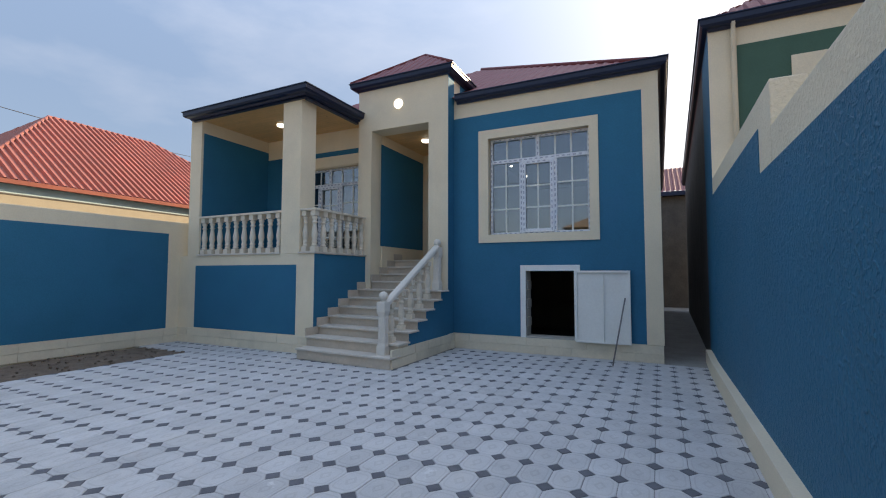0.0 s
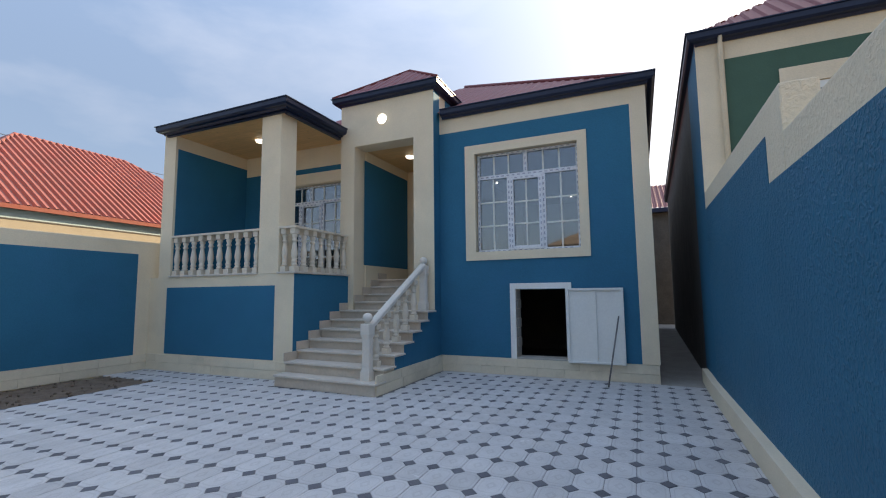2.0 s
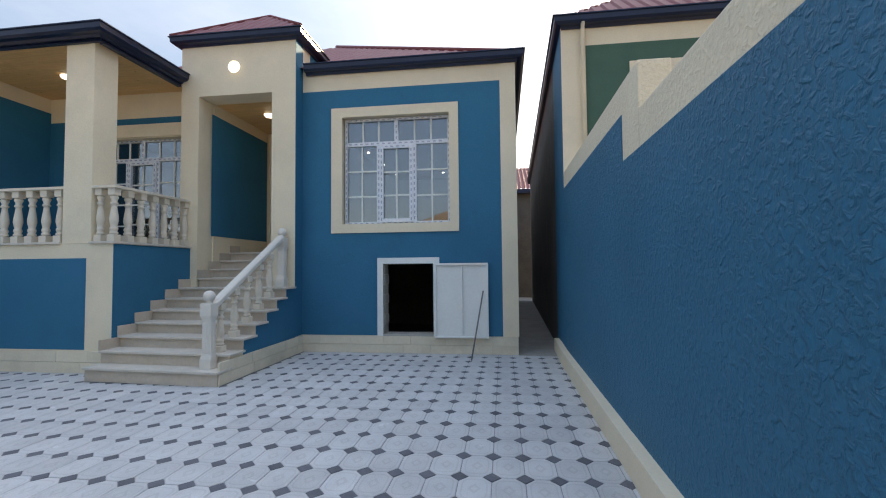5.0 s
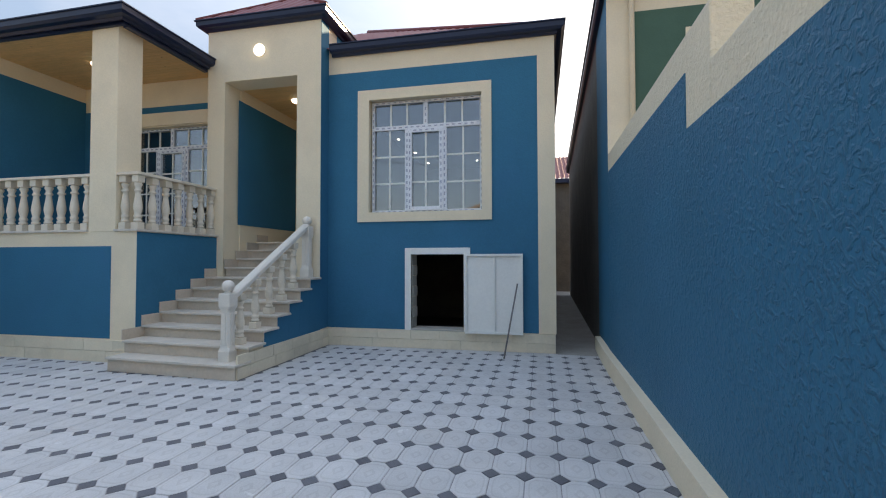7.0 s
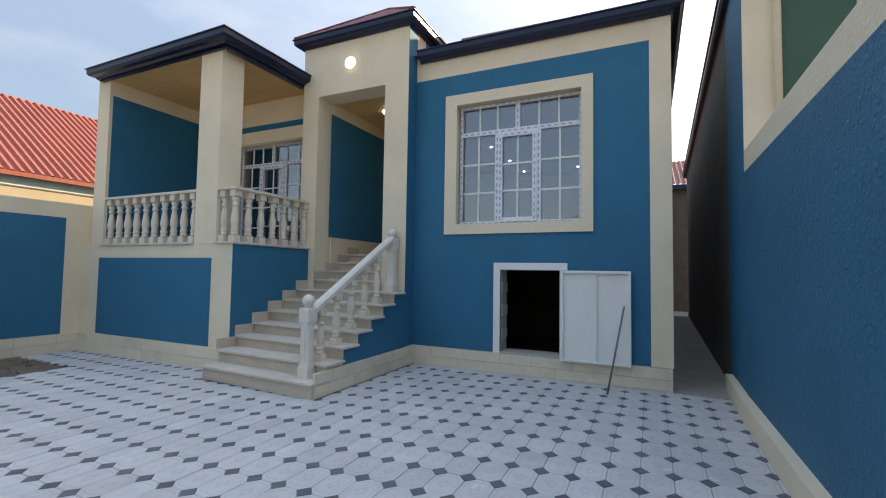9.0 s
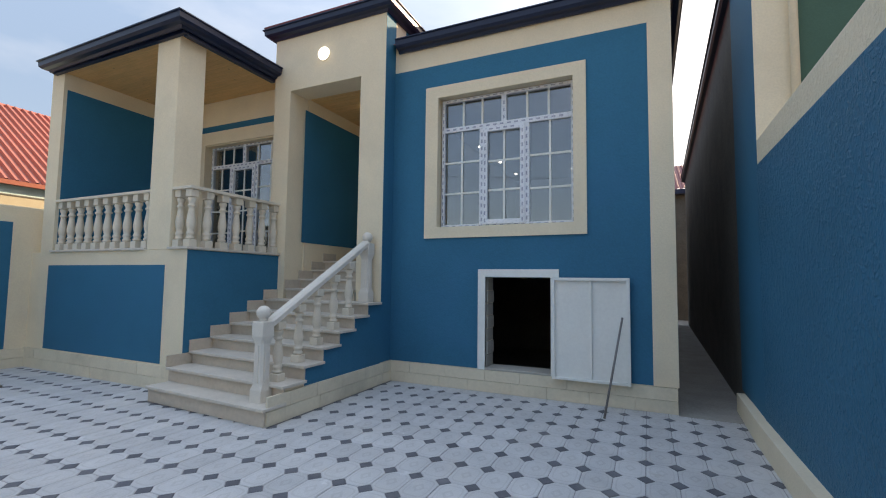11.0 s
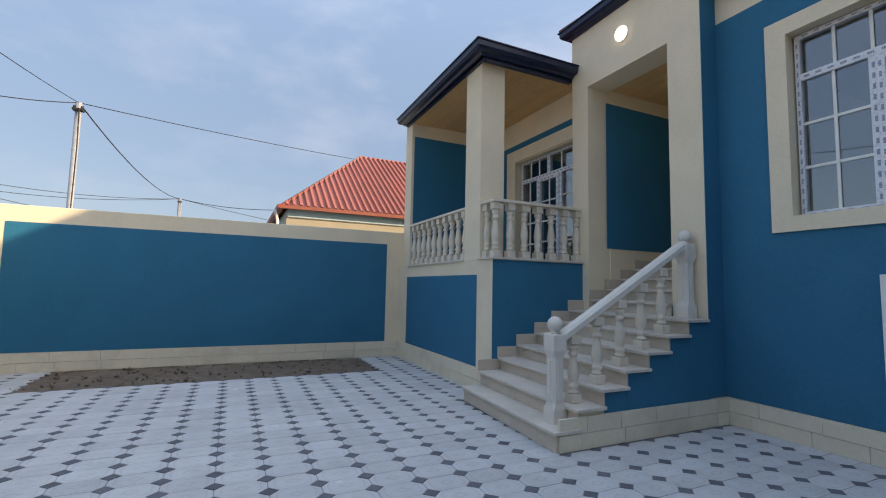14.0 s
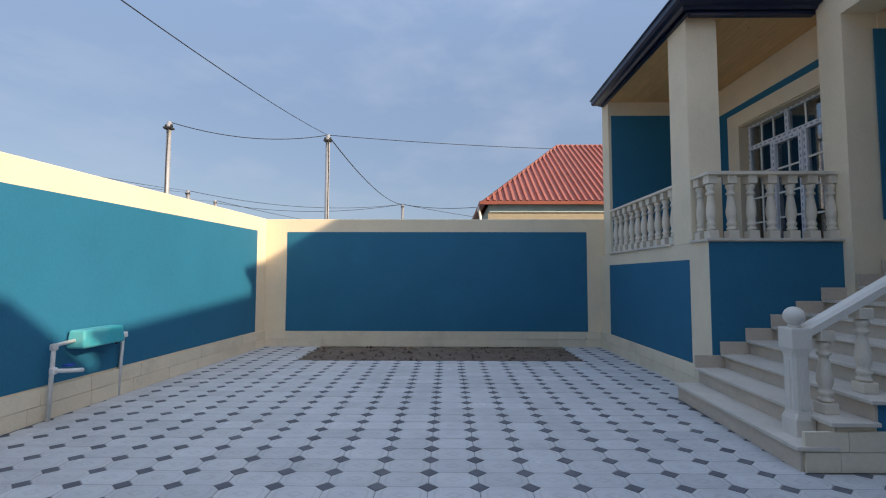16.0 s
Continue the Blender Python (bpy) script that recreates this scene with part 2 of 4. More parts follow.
def film_material():
    """White window profile still wrapped in printed protective film."""
    m = mat("filmed_white_profile", (0.74, 0.75, 0.78), 0.35, 0.05, 4, 40, 0.05)
    n, l = nodes_of(m)
    b = n["Principled BSDF"]
    geo = n.new("ShaderNodeNewGeometry")
    nz = n.new("ShaderNodeTexNoise")
    nz.inputs["Scale"].default_value = 36
    nz.inputs["Detail"].default_value = 2
    l.new(geo.outputs["Position"], nz.inputs["Vector"])
    mr = n.new("ShaderNodeMapRange")
    mr.inputs["From Min"].default_value = 0.58
    mr.inputs["From Max"].default_value = 0.62
    mr.inputs["To Max"].default_value = 0.25
    l.new(nz.outputs["Fac"], mr.inputs["Value"])
    mx = n.new("ShaderNodeMix")
    mx.data_type = "RGBA"
    mx.inputs["B"].default_value = (0.16, 0.19, 0.27, 1)
    l.new(mr.outputs["Result"], mx.inputs["Factor"])
    l.new(b.inputs["Base Color"].links[0].from_socket, mx.inputs["A"])
    l.new(mx.outputs["Result"], b.inputs["Base Color"])
    return m


M_FILM = film_material()


def rough_render_material():
    """Trowelled render with ragged lumps, for the near boundary wall."""
    def lumps(m, strength):
        n, l = nodes_of(m)
        b = n["Principled BSDF"]
        geo = n.new("ShaderNodeNewGeometry")
        nz = n.new("ShaderNodeTexNoise")
        nz.inputs["Scale"].default_value = 26
        nz.inputs["Detail"].default_value = 6
        nz.inputs["Distortion"].default_value = 0.8
        l.new(geo.outputs["Position"], nz.inputs["Vector"])
        mr = n.new("ShaderNodeMapRange")
        mr.inputs["From Min"].default_value = 0.45
        mr.inputs["From Max"].default_value = 0.7
        l.new(nz.outputs["Fac"], mr.inputs["Value"])
        bp = n.new("ShaderNodeBump")
        bp.inputs["Strength"].default_value = strength
        bp.inputs["Distance"].default_value = 0.012
        l.new(mr.outputs["Result"], bp.inputs["Height"])
        l.new(b.inputs["Normal"].links[0].from_socket, bp.inputs["Normal"])
        l.new(bp.outputs["Normal"], b.inputs["Normal"])
        return m
    return (lumps(mat("rough_blue_render", BLUE, 0.6, 0.12, 1.2, 40, 0.4, stain=(0.013, 0.146, 0.275, 0.4)), 0.85),
            lumps(mat("rough_cream_render", CREAM, 0.8, 0.08, 1.5, 40, 0.4), 0.5))


M_BLUE_R, M_CREAM_R = rough_render_material()


def glass_material():
    m = bpy.data.materials.new("window_glass")
    m.use_nodes = True
    b = m.node_tree.nodes["Principled BSDF"]
    b.inputs["Base Color"].default_value = (0.80, 0.85, 0.90, 1)
    b.inputs["Roughness"].default_value = 0.02
    b.inputs["Transmission Weight"].default_value = 1.0
    b.inputs["IOR"].default_value = 1.5
    n, l = nodes_of(m)
    gl = n.new("ShaderNodeBsdfGlossy")
    gl.inputs["Roughness"].default_value = 0.015
    gl.inputs["Color"].default_value = (0.90, 0.95, 1.0, 1)
    mx = n.new("ShaderNodeMixShader")
    mx.inputs["Fac"].default_value = 0.11
    l.new(b.outputs["BSDF"], mx.inputs[1])
    l.new(gl.outputs["BSDF"], mx.inputs[2])
    l.new(mx.outputs["Shader"], n["Material Output"].inputs["Surface"])
    return m


M_GLASS = glass_material()


def glow_material(name, col, power):
    m = bpy.data.materials.new(name)
    m.use_nodes = True
    b = m.node_tree.nodes["Principled BSDF"]
    b.inputs["Base Color"].default_value = (0.9, 0.9, 0.9, 1)
    b.inputs["Emission Color"].default_value = (*col, 1)
    b.inputs["Emission Strength"].default_value = power
    return m


M_LAMP = glow_material("lit_lamp_cover", (1.0, 0.97, 0.92), 0.5)
M_BULB = glow_material("bright_spot", (1.0, 0.97, 0.92), 2.5)


# ---- building helpers ----
def mesh_of(name, bm, material):
    me = bpy.data.meshes.new(name)
    bm.normal_update()
    bm.to_mesh(me)
    bm.free()
    me.materials.append(material)
    return me


def part(name, bm, material, parent, label=""):
    ob = new(name, mesh_of(name, bm, material))
    ob.parent = parent
    return tagged(ob, label) if label else ob


def solid(name, bm, material, label, category, kind="", group=""):
    return tagged(new(name, mesh_of(name, bm, material)), label, category, group, kind)


def thing(name, label, category, kind="", group="", at=(0, 0, 0)):
    ob = new(name)
    ob.location = at
    ob.empty_display_size = 0.1
    return tagged(ob, label, category, group, kind)


def box(bm, x0, x1, y0, y1, z0, z1, bevel=0.0):
    geom = bmesh.ops.create_cube(bm, size=1.0, matrix=Matrix.Translation(((x0 + x1) / 2, (y0 + y1) / 2, (z0 + z1) / 2)) @ Matrix.Diagonal((abs(x1 - x0), abs(y1 - y0), abs(z1 - z0), 1)))
    if bevel:
        vs = geom["verts"]
        es = list({e for v in vs for e in v.link_edges})
        bmesh.ops.bevel(bm, geom=es, offset=bevel, segments=2, affect="EDGES", profile=0.5)
    return bm


def one_box(*a):
    return box(bmesh.new(), *a)


def boxes(*rows, bevel=0.0):
    bm = bmesh.new()
    for r in rows:
        box(bm, *r, bevel)
    return bm


def slab(bm, corners, z0, z1):
    """Upright prism over a plan polygon, counter-clockwise."""
    lo = [bm.verts.new((x, y, z0)) for x, y in corners]
    hi = [bm.verts.new((x, y, z1)) for x, y in corners]
    bm.faces.new(lo[::-1])
    bm.faces.new(hi)
    k = len(corners)
    for i in range(k):
        bm.faces.new((lo[i], lo[(i + 1) % k], hi[(i + 1) % k], hi[i]))
    return bm


def lathe(bm, profile, cx=0.0, cy=0.0, seg=16):
    rings = []
    for r, z in profile:
        rings.append([bm.verts.new((cx + r * math.cos(2 * math.pi * i / seg), cy + r * math.sin(2 * math.pi * i / seg), z)) for i in range(seg)])
    for a, b in zip(rings, rings[1:]):
        for i in range(seg):
            f = bm.faces.new((a[i], a[(i + 1) % seg], b[(i + 1) % seg], b[i]))
            f.smooth = True
    bm.faces.new(rings[0][::-1])
    bm.faces.new(rings[-1])
    return bm


def sweep(bm, pts, profile):
    """A closed profile (out, up) carried along a level line with mitred corners; out is to the line's right."""
    pts = [Vector(p) for p in pts]
    rings = []
    for i, p in enumerate(pts):
        d0 = (p - pts[i - 1]).normalized() if i else None
        d1 = (pts[i + 1] - p).normalized() if i + 1 < len(pts) else None
        d0, d1 = d0 or d1, d1 or d0
        n0, n1 = Vector((d0.y, -d0.x, 0)), Vector((d1.y, -d1.x, 0))
        out = (n0 + n1) / (1 + n0.dot(n1))
        rings.append([bm.verts.new(p + out * o + Vector((0, 0, u))) for o, u in profile])
    k = len(profile)
    for a, b in zip(rings, rings[1:]):
        for i in range(k):
            bm.faces.new((a[i], a[(i + 1) % k], b[(i + 1) % k], b[i]))
    bm.faces.new(rings[0])
    bm.faces.new(rings[-1][::-1])
    bmesh.ops.recalc_face_normals(bm, faces=bm.faces)
    return bm


def tube(bm, pts, r, seg=8):
    pts = [Vector(p) for p in pts]
    rings = []
    for i, p in enumerate(pts):
        d = (pts[min(i + 1, len(pts) - 1)] - pts[max(i - 1, 0)]).normalized()
        a = d.cross(Vector((0.13, 0.21, 1)) if abs(d.z) < 0.95 else Vector((1, 0, 0))).normalized()
        b = d.cross(a)
        rings.append([bm.verts.new(p + r * (a * math.cos(2 * math.pi * j / seg) + b * math.sin(2 * math.pi * j / seg))) for j in range(seg)])
    for u, v in zip(rings, rings[1:]):
        for j in range(seg):
            f = bm.faces.new((u[j], u[(j + 1) % seg], v[(j + 1) % seg], v[j]))
            f.smooth = True
    bm.faces.new(rings[0][::-1])
    bm.faces.new(rings[-1])
    bmesh.ops.recalc_face_normals(bm, faces=bm.faces)
    return bm


def sheet_roof(bm, a, b, c, d, pitch=0.2, rib=0.03, thick=0.02):
    """Ribbed metal sheet over the plane quad a, b (eave) and c, d (top, over b and a); ribs run straight up the slope."""
    a, b, c, d = (Vector(p) for p in (a, b, c, d))
    along = (b - a).normalized()
    nrm = (b - a).cross(d - a).normalized()
    if nrm.z < 0:
        nrm = -nrm
    up = nrm.cross(along).normalized()
    if up.z < 0:
        up = -up
    L = (b - a).length
    ud, uc = (d - a).dot(along), (c - a).dot(along)
    h = (d - a).dot(up)

    def top(u):
        if u < ud:
            return h * u / ud if ud > 1e-6 else h
        if u > uc:
            return h * (L - u) / (L - uc) if L - uc > 1e-6 else h
        return h

    us = []
    k = int(L / pitch) + 1
    for i in range(k + 1):
        for o, e in ((0, 0), (0.45, 0), (0.58, 1), (0.87, 1)):
            u = (i + o) * pitch
            if u <= L:
                us.append((u, e * rib))
    us.append((L, 0))
    cols = []
    for u, e in us:
        lo, hi = a + along * u + nrm * e, a + along * u + up * max(top(u), 0.001) + nrm * e
        cols.append((bm.verts.new(lo), bm.verts.new(hi)))
    for (p, q), (r, s) in zip(cols, cols[1:]):
        bm.faces.new((p, r, s, q))
    return bm


def plinth(wall, x0, y0, x1, y1, out, height, courses, length, seed):
    """Courses of painted blocks along a wall foot. out: unit direction towards the yard."""
    rnd = random.Random(seed)
    L = math.hypot(x1 - x0, y1 - y0)
    ux, uy = (x1 - x0) / L, (y1 - y0) / L
    proud = 0.028
    h = height / courses
    for c in range(courses):
        u = 0.0
        first = True
        while u < L - 0.02:
            w = length * rnd.uniform(0.8, 1.2) * (rnd.uniform(0.4, 0.8) if first else 1)
            first = False
            e = min(u + w, L)
            if L - e < 0.12:
                e = L
            d = proud + rnd.uniform(-0.002, 0.002)
            g = 0.002
            xa, ya, xb, yb = x0 + ux * (u + g), y0 + uy * (u + g), x0 + ux * (e - g), y0 + uy * (e - g)
            bm = bmesh.new()
            pts = [(xa, ya), (xb, yb), (xb + out[0] * d, yb + out[1] * d), (xa + out[0] * d, ya + out[1] * d)]
            area = sum(p[0] * q[1] - q[0] * p[1] for p, q in zip(pts, pts[1:] + pts[:1]))
            slab(bm, pts if area > 0 else pts[::-1], c * h + 0.002, (c + 1) * h - 0.0025)
            part("block", bm, M_CREAM_BLOCK, wall)
            u = e


def parts(name, rows, material, parent, label="", bevel=0.0):
    for r in rows:
        part(name, box(bmesh.new(), *r, bevel), material, parent, label)


# ---- ground and paving ----
XR, XL, YB = 0.668, -9.17, -0.25
ground = bmesh.new()
bmesh.ops.create_grid(ground, x_segments=2, y_segments=2, size=1500)
bmesh.ops.translate(ground, verts=ground.verts, vec=(0, 0, -0.12))
solid("ground", ground, M_GROUND, "dry bare earth round the houses", "ground", "structure")
bed = boxes((-7.7, 0.70, YB - 0.6, 8.3, -0.15, -0.006), (XL - 0.05, -7.7, YB - 0.6, 0.73, -0.15, -0.006), (XL - 0.05, -7.7, 5.57, 6.6, -0.15, -0.006))
pavement = solid("pavement", bed, M_GROUT, "sand bed with narrow joints under patterned paving", "paving", "structure")

# ---- our house: walls ----
BACK_SKEW = 0.05     # turn of the back wall
YF = 8.115          # main front
YT = 7.845          # porch tower front
YBAL = 6.32        # balcony front
house = thing("house", "blue single-storey house with cream bands and maroon roof", "house")
# main front with window and cellar openings
parts("front_wall", (
    (-3.63, -2.93, YF, YF + 0.3, 0, 4.85), (-1.06, 0.0, YF, YF + 0.3, 0, 4.85),
    (-2.93, -1.06, YF, YF + 0.3, 3.98, 4.85), (-2.93, -2.2, YF, YF + 0.3, 0, 2.13), (-1.36, -1.06, YF, YF + 0.3, 0, 2.13),
    (-2.2, -1.36, YF, YF + 0.3, 1.46, 2.13), (-2.2, -1.36, YF, YF + 0.3, 0, 0.30)), M_CREAM, house, "cream rendered front wall")
P = 0.006
parts("blue_field", (
    (-3.63, -3.10, YF - P, YF + 0.01, 0.285, 4.45), (-0.925, -0.24, YF - P, YF + 0.01, 0.285, 4.45),
    (-3.10, -0.925, YF - P, YF + 0.01, 4.13, 4.45), (-3.10, -2.2, YF - P, YF + 0.01, 0.285, 1.99),
    (-1.36, -0.925, YF - P, YF + 0.01, 0.285, 1.99), (-2.2, -1.36, YF - P, YF + 0.01, 1.46, 1.99)), M_BLUE, house, "deep blue rendered field")
parts("window_surround", (
    (-3.10, -2.91, YF - 0.03, YF + 0.012, 1.99, 4.13), (-1.08, -0.925, YF - 0.03, YF + 0.012, 1.99, 4.13),
    (-2.91, -1.08, YF - 0.03, YF + 0.012, 3.965, 4.13), (-2.91, -1.08, YF - 0.03, YF + 0.012, 1.99, 2.14)), M_CREAM, house, "raised cream window surround")
part("corner_pilaster", boxes((-0.24, 0.012, YF - 0.018, YF + 0.012, 0.285, 4.72)), M_CREAM, house, "cream corner band")
parts("side_wall", ((-0.3, 0.0, YF + 0.3, 20.0, 0, 4.85), (-9.05, -8.75, YF + 0.3, 20, 0, 4.6), (-9.05, 0, 19.7, 20, 0, 4.85)), M_GREY, house, "unpainted grey block side wall")
plinth(house, -3.64, YF, 0.0, YF, (0, -1), 0.28, 2, 0.5, 3)

# porch tower
parts("tower_wall", (
    (-5.72, -5.39, YT, YT + 0.4, 0, 5.33), (-4.05, -3.63, YT, YF + 0.6, 0, 5.33), (-5.39, -4.05, YT, YT + 0.4, 4.385, 5.33),
    (-5.72, -5.37, YT + 0.4, 10.3, 0, 5.33), (-3.83, -3.63, YF + 0.6, 10.3, 0, 5.33), (-5.37, -3.83, 10.1, 10.3, 0, 5.33)), M_CREAM, house, "cream porch tower wall")
parts("tower_side_field", ((-3.632, -3.624, YT + 0.004, YF - 0.002, 0.285, 5.32), (-3.632, -3.624, YF + 0.3, 10.2, 4.6, 5.32)), M_BLUE, house, "blue tower side")
part("porch_field", boxes((-5.37, -5.362, 8.18, 10.06, 2.0, 4.19)), M_BLUE, house, "blue porch panel")

# balcony block
parts("balcony_wall", ((XL, -5.52, YBAL, YBAL + 0.3, 0, 1.77), (-5.82, -5.52, YBAL + 0.3, YT, 0, 1.77)), M_CREAM, house, "cream balcony base wall")
part("balcony_field", boxes((-8.66, -5.93, YBAL - P, YBAL + 0.01, 0.315, 1.57)), M_BLUE, house, "blue panel on balcony base")
part("balcony_side_field", boxes((-5.53, -5.514, YBAL + 0.004, YT - 0.002, 0.35, 1.762)), M_BLUE, house, "blue balcony side")
part("balcony_floor", boxes((-9.05, -5.72, YBAL + 0.3, YF, 1.55, 1.76)), M_MARBLE, house)
part("balcony_pier", boxes((-8.95, -8.62, YBAL + 0.01, YF + 0.2, 1.77, 4.74)), M_CREAM, house, "cream balcony end wall")
part("balcony_end_field", boxes((-8.62, -8.612, YBAL + 0.06, YF, 1.78, 4.36)), M_BLUE, house, "blue end wall panel")
part("balcony_column", boxes((-6.33, -5.88, YBAL + 0.005, 6.72, 1.77, 4.70), bevel=0.008), M_CREAM, house, "square cream balcony column")
parts("balcony_back_wall", ((-8.68, -7.64, YF, YF + 0.3, 1.76, 4.75), (-7.64, -5.80, YF, YF + 0.3, 3.80, 4.75), (-5.80, -5.72, YF, YF + 0.3, 1.76, 4.75)), M_CREAM, house, "cream balcony back wall")
parts("balcony_back_field", ((-8.62, -7.90, YF - P, YF + 0.01, 1.78, 4.17), (-7.90, -5.73, YF - P, YF + 0.01, 4.05, 4.17)), M_BLUE, house, "blue balcony back wall")
parts("balcony_window_surround", ((-7.90, -7.62, YF - 0.03, YF + 0.012, 1.78, 4.05), (-7.62, -5.73, YF - 0.03, YF + 0.012, 3.82, 4.05)), M_CREAM, house, "raised cream surround")
plinth(house, -5.52, YBAL, XL, YBAL, (0, -1), 0.30, 2, 0.6, 5)
parts("balcony_ledge", ((-8.62, -6.335, YBAL - 0.03, YBAL + 0.26, 1.77, 1.80), (-5.875, -5.48, YBAL - 0.03, YBAL + 0.26, 1.77, 1.80), (-5.78, -5.48, YBAL + 0.26, YT + 0.15, 1.77, 1.80)), M_TREAD, house, "polished beige marble ledge", 0.004)

# wood ceilings, each one mesh
wood = bmesh.new()
y = YBAL
while y < YF:
    box(wood, -8.90, -5.745, y, min(y + 0.094, YF - 0.002), 4.62, 4.645, 0.003)
    y += 0.097
solid("ceiling", wood, M_WOOD, "varnished pine board balcony ceiling with knots", "ceiling", "structure")
wood = bmesh.new()
y = YT + 0.4
while y < 10.0:
    box(wood, -5.37, -3.83, y, y + 0.094, 4.40, 4.425, 0.003)
    y += 0.097
solid("ceiling", wood, M_WOOD, "varnished pine board porch ceiling", "ceiling", "structure")
part("beam", boxes((-8.80, -5.75, YBAL - 0.03, YBAL + 0.18, 4.647, 4.72), (-5.92, -5.75, YBAL + 0.18, YT, 4.647, 4.72)), M_GUTTER, house)

# roofs and gutters
GUT = [(0.0, 0.0), (0.0, -0.16), (0.03, -0.165), (0.05, -0.13), (0.11, -0.12), (0.14, -0.09), (0.145, -0.02), (0.165, -0.015), (0.165, 0.0), (0.14, 0.008)]
part("gutter", sweep(bmesh.new(), [(-3.55, YF - 0.01, 4.89), (0.01, YF - 0.01, 4.89), (0.01, 20.0, 4.89)], GUT), M_GUTTER, house, "black metal gutter and fascia")
part("gutter", sweep(bmesh.new(), [(-5.72, 10.3, 5.42), (-5.72, YT + 0.01, 5.42), (-3.63, YT + 0.01, 5.42), (-3.63, 10.3, 5.42)], GUT), M_GUTTER, house)
part("gutter", sweep(bmesh.new(), [(-8.83, 12.0, 4.79), (-8.83, YBAL - 0.05, 4.79), (-5.72, YBAL - 0.08, 4.79), (-5.72, YT - 0.01, 4.79)], GUT), M_GUTTER, house)
part("fascia", boxes((-8.82, -5.73, YBAL - 0.046, YBAL, 4.60, 4.78), (-5.80, -5.73, YBAL, YT, 4.58, 4.78)), M_GUTTER, house, "dark blue-black fascia board")
ex, ey = 0.10, 8.03
ax, ay, az = -4.9, 13.04, 7.78
main_roof = bmesh.new()
sheet_roof(main_roof, (-10.0, ey, 4.85), (ex, ey, 4.85), (ax, ay, az), (-4.95, ay, az), 0.2, 0.014)
sheet_roof(main_roof, (ex, ey, 4.85), (ex, 20.2, 4.85), (ax, 15.2, az), (ax, ay, az), 0.2, 0.014)
part("roof", main_roof, M_ROOF, house, "maroon ribbed metal roof")
tr = bmesh.new()
tx0, tx1, ty0, ty1, tap = -5.86, -3.49, 7.72, 10.1, (-4.66, 8.88, 6.33)
for a, b in (((tx0, ty0), (tx1, ty0)), ((tx1, ty0), (tx1, ty1)), ((tx1, ty1), (tx0, ty1)), ((tx0, ty1), (tx0, ty0))):
    sheet_roof(tr, (*a, 5.42), (*b, 5.42), tap, tap, 0.2, 0.016)
part("tower_roof", tr, M_ROOF, house, "small maroon pyramid roof")
part("ridge_cap", tube(bmesh.new(), [(ex, ey, 4.86), (ax, ay, az + 0.03), (ax, 15.2, az + 0.03)], 0.045, 6), M_ROOF, house)
part("ridge_cap", tube(bmesh.new(), [(tx0, ty0, 5.43), tap, (tx1, ty0, 5.43)], 0.035, 6), M_ROOF, house)
br = bmesh.new()
slab(br, [(-8.90, YBAL - 0.10), (-5.66, YBAL - 0.12), (-5.66, YT), (-5.73, YT), (-5.73, 8.3), (-9.1, 8.3)], 4.73, 4.79)
part("balcony_roof", br, M_ROOF, house)

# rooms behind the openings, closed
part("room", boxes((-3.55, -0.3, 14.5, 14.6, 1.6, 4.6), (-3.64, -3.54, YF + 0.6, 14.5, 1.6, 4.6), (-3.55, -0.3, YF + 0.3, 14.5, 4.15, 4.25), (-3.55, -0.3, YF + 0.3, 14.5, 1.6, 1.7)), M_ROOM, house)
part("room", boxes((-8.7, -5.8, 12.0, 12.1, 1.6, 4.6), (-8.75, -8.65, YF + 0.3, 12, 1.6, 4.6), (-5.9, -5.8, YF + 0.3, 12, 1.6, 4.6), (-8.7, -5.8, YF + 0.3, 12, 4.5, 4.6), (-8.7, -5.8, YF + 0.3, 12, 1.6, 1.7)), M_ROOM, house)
parts("cellar", ((-3.55, -0.3, 12.0, 12.1, -0.1, 1.6), (-3.65, -3.55, YF + 0.3, 12, -0.1, 1.6), (-3.55, -0.3, YF + 0.3, 12, -0.11, 0.0)), M_GREY, house)


# ---- stairs ----
stairs = thing("staircase", "beige marble staircase with blue rendered side rising to porch", "stairs")
SK = -0.055  # slight skew of the step fronts
ZS = [0.18, 0.345] + [0.345 + 0.1525 * i for i in range(1, 10)]
NOSE = [5.765] + [5.72 + 0.29 * i for i in range(1, 11)]


def nose_y(i, x):
    return NOSE[i] + SK * (x + 3.6)


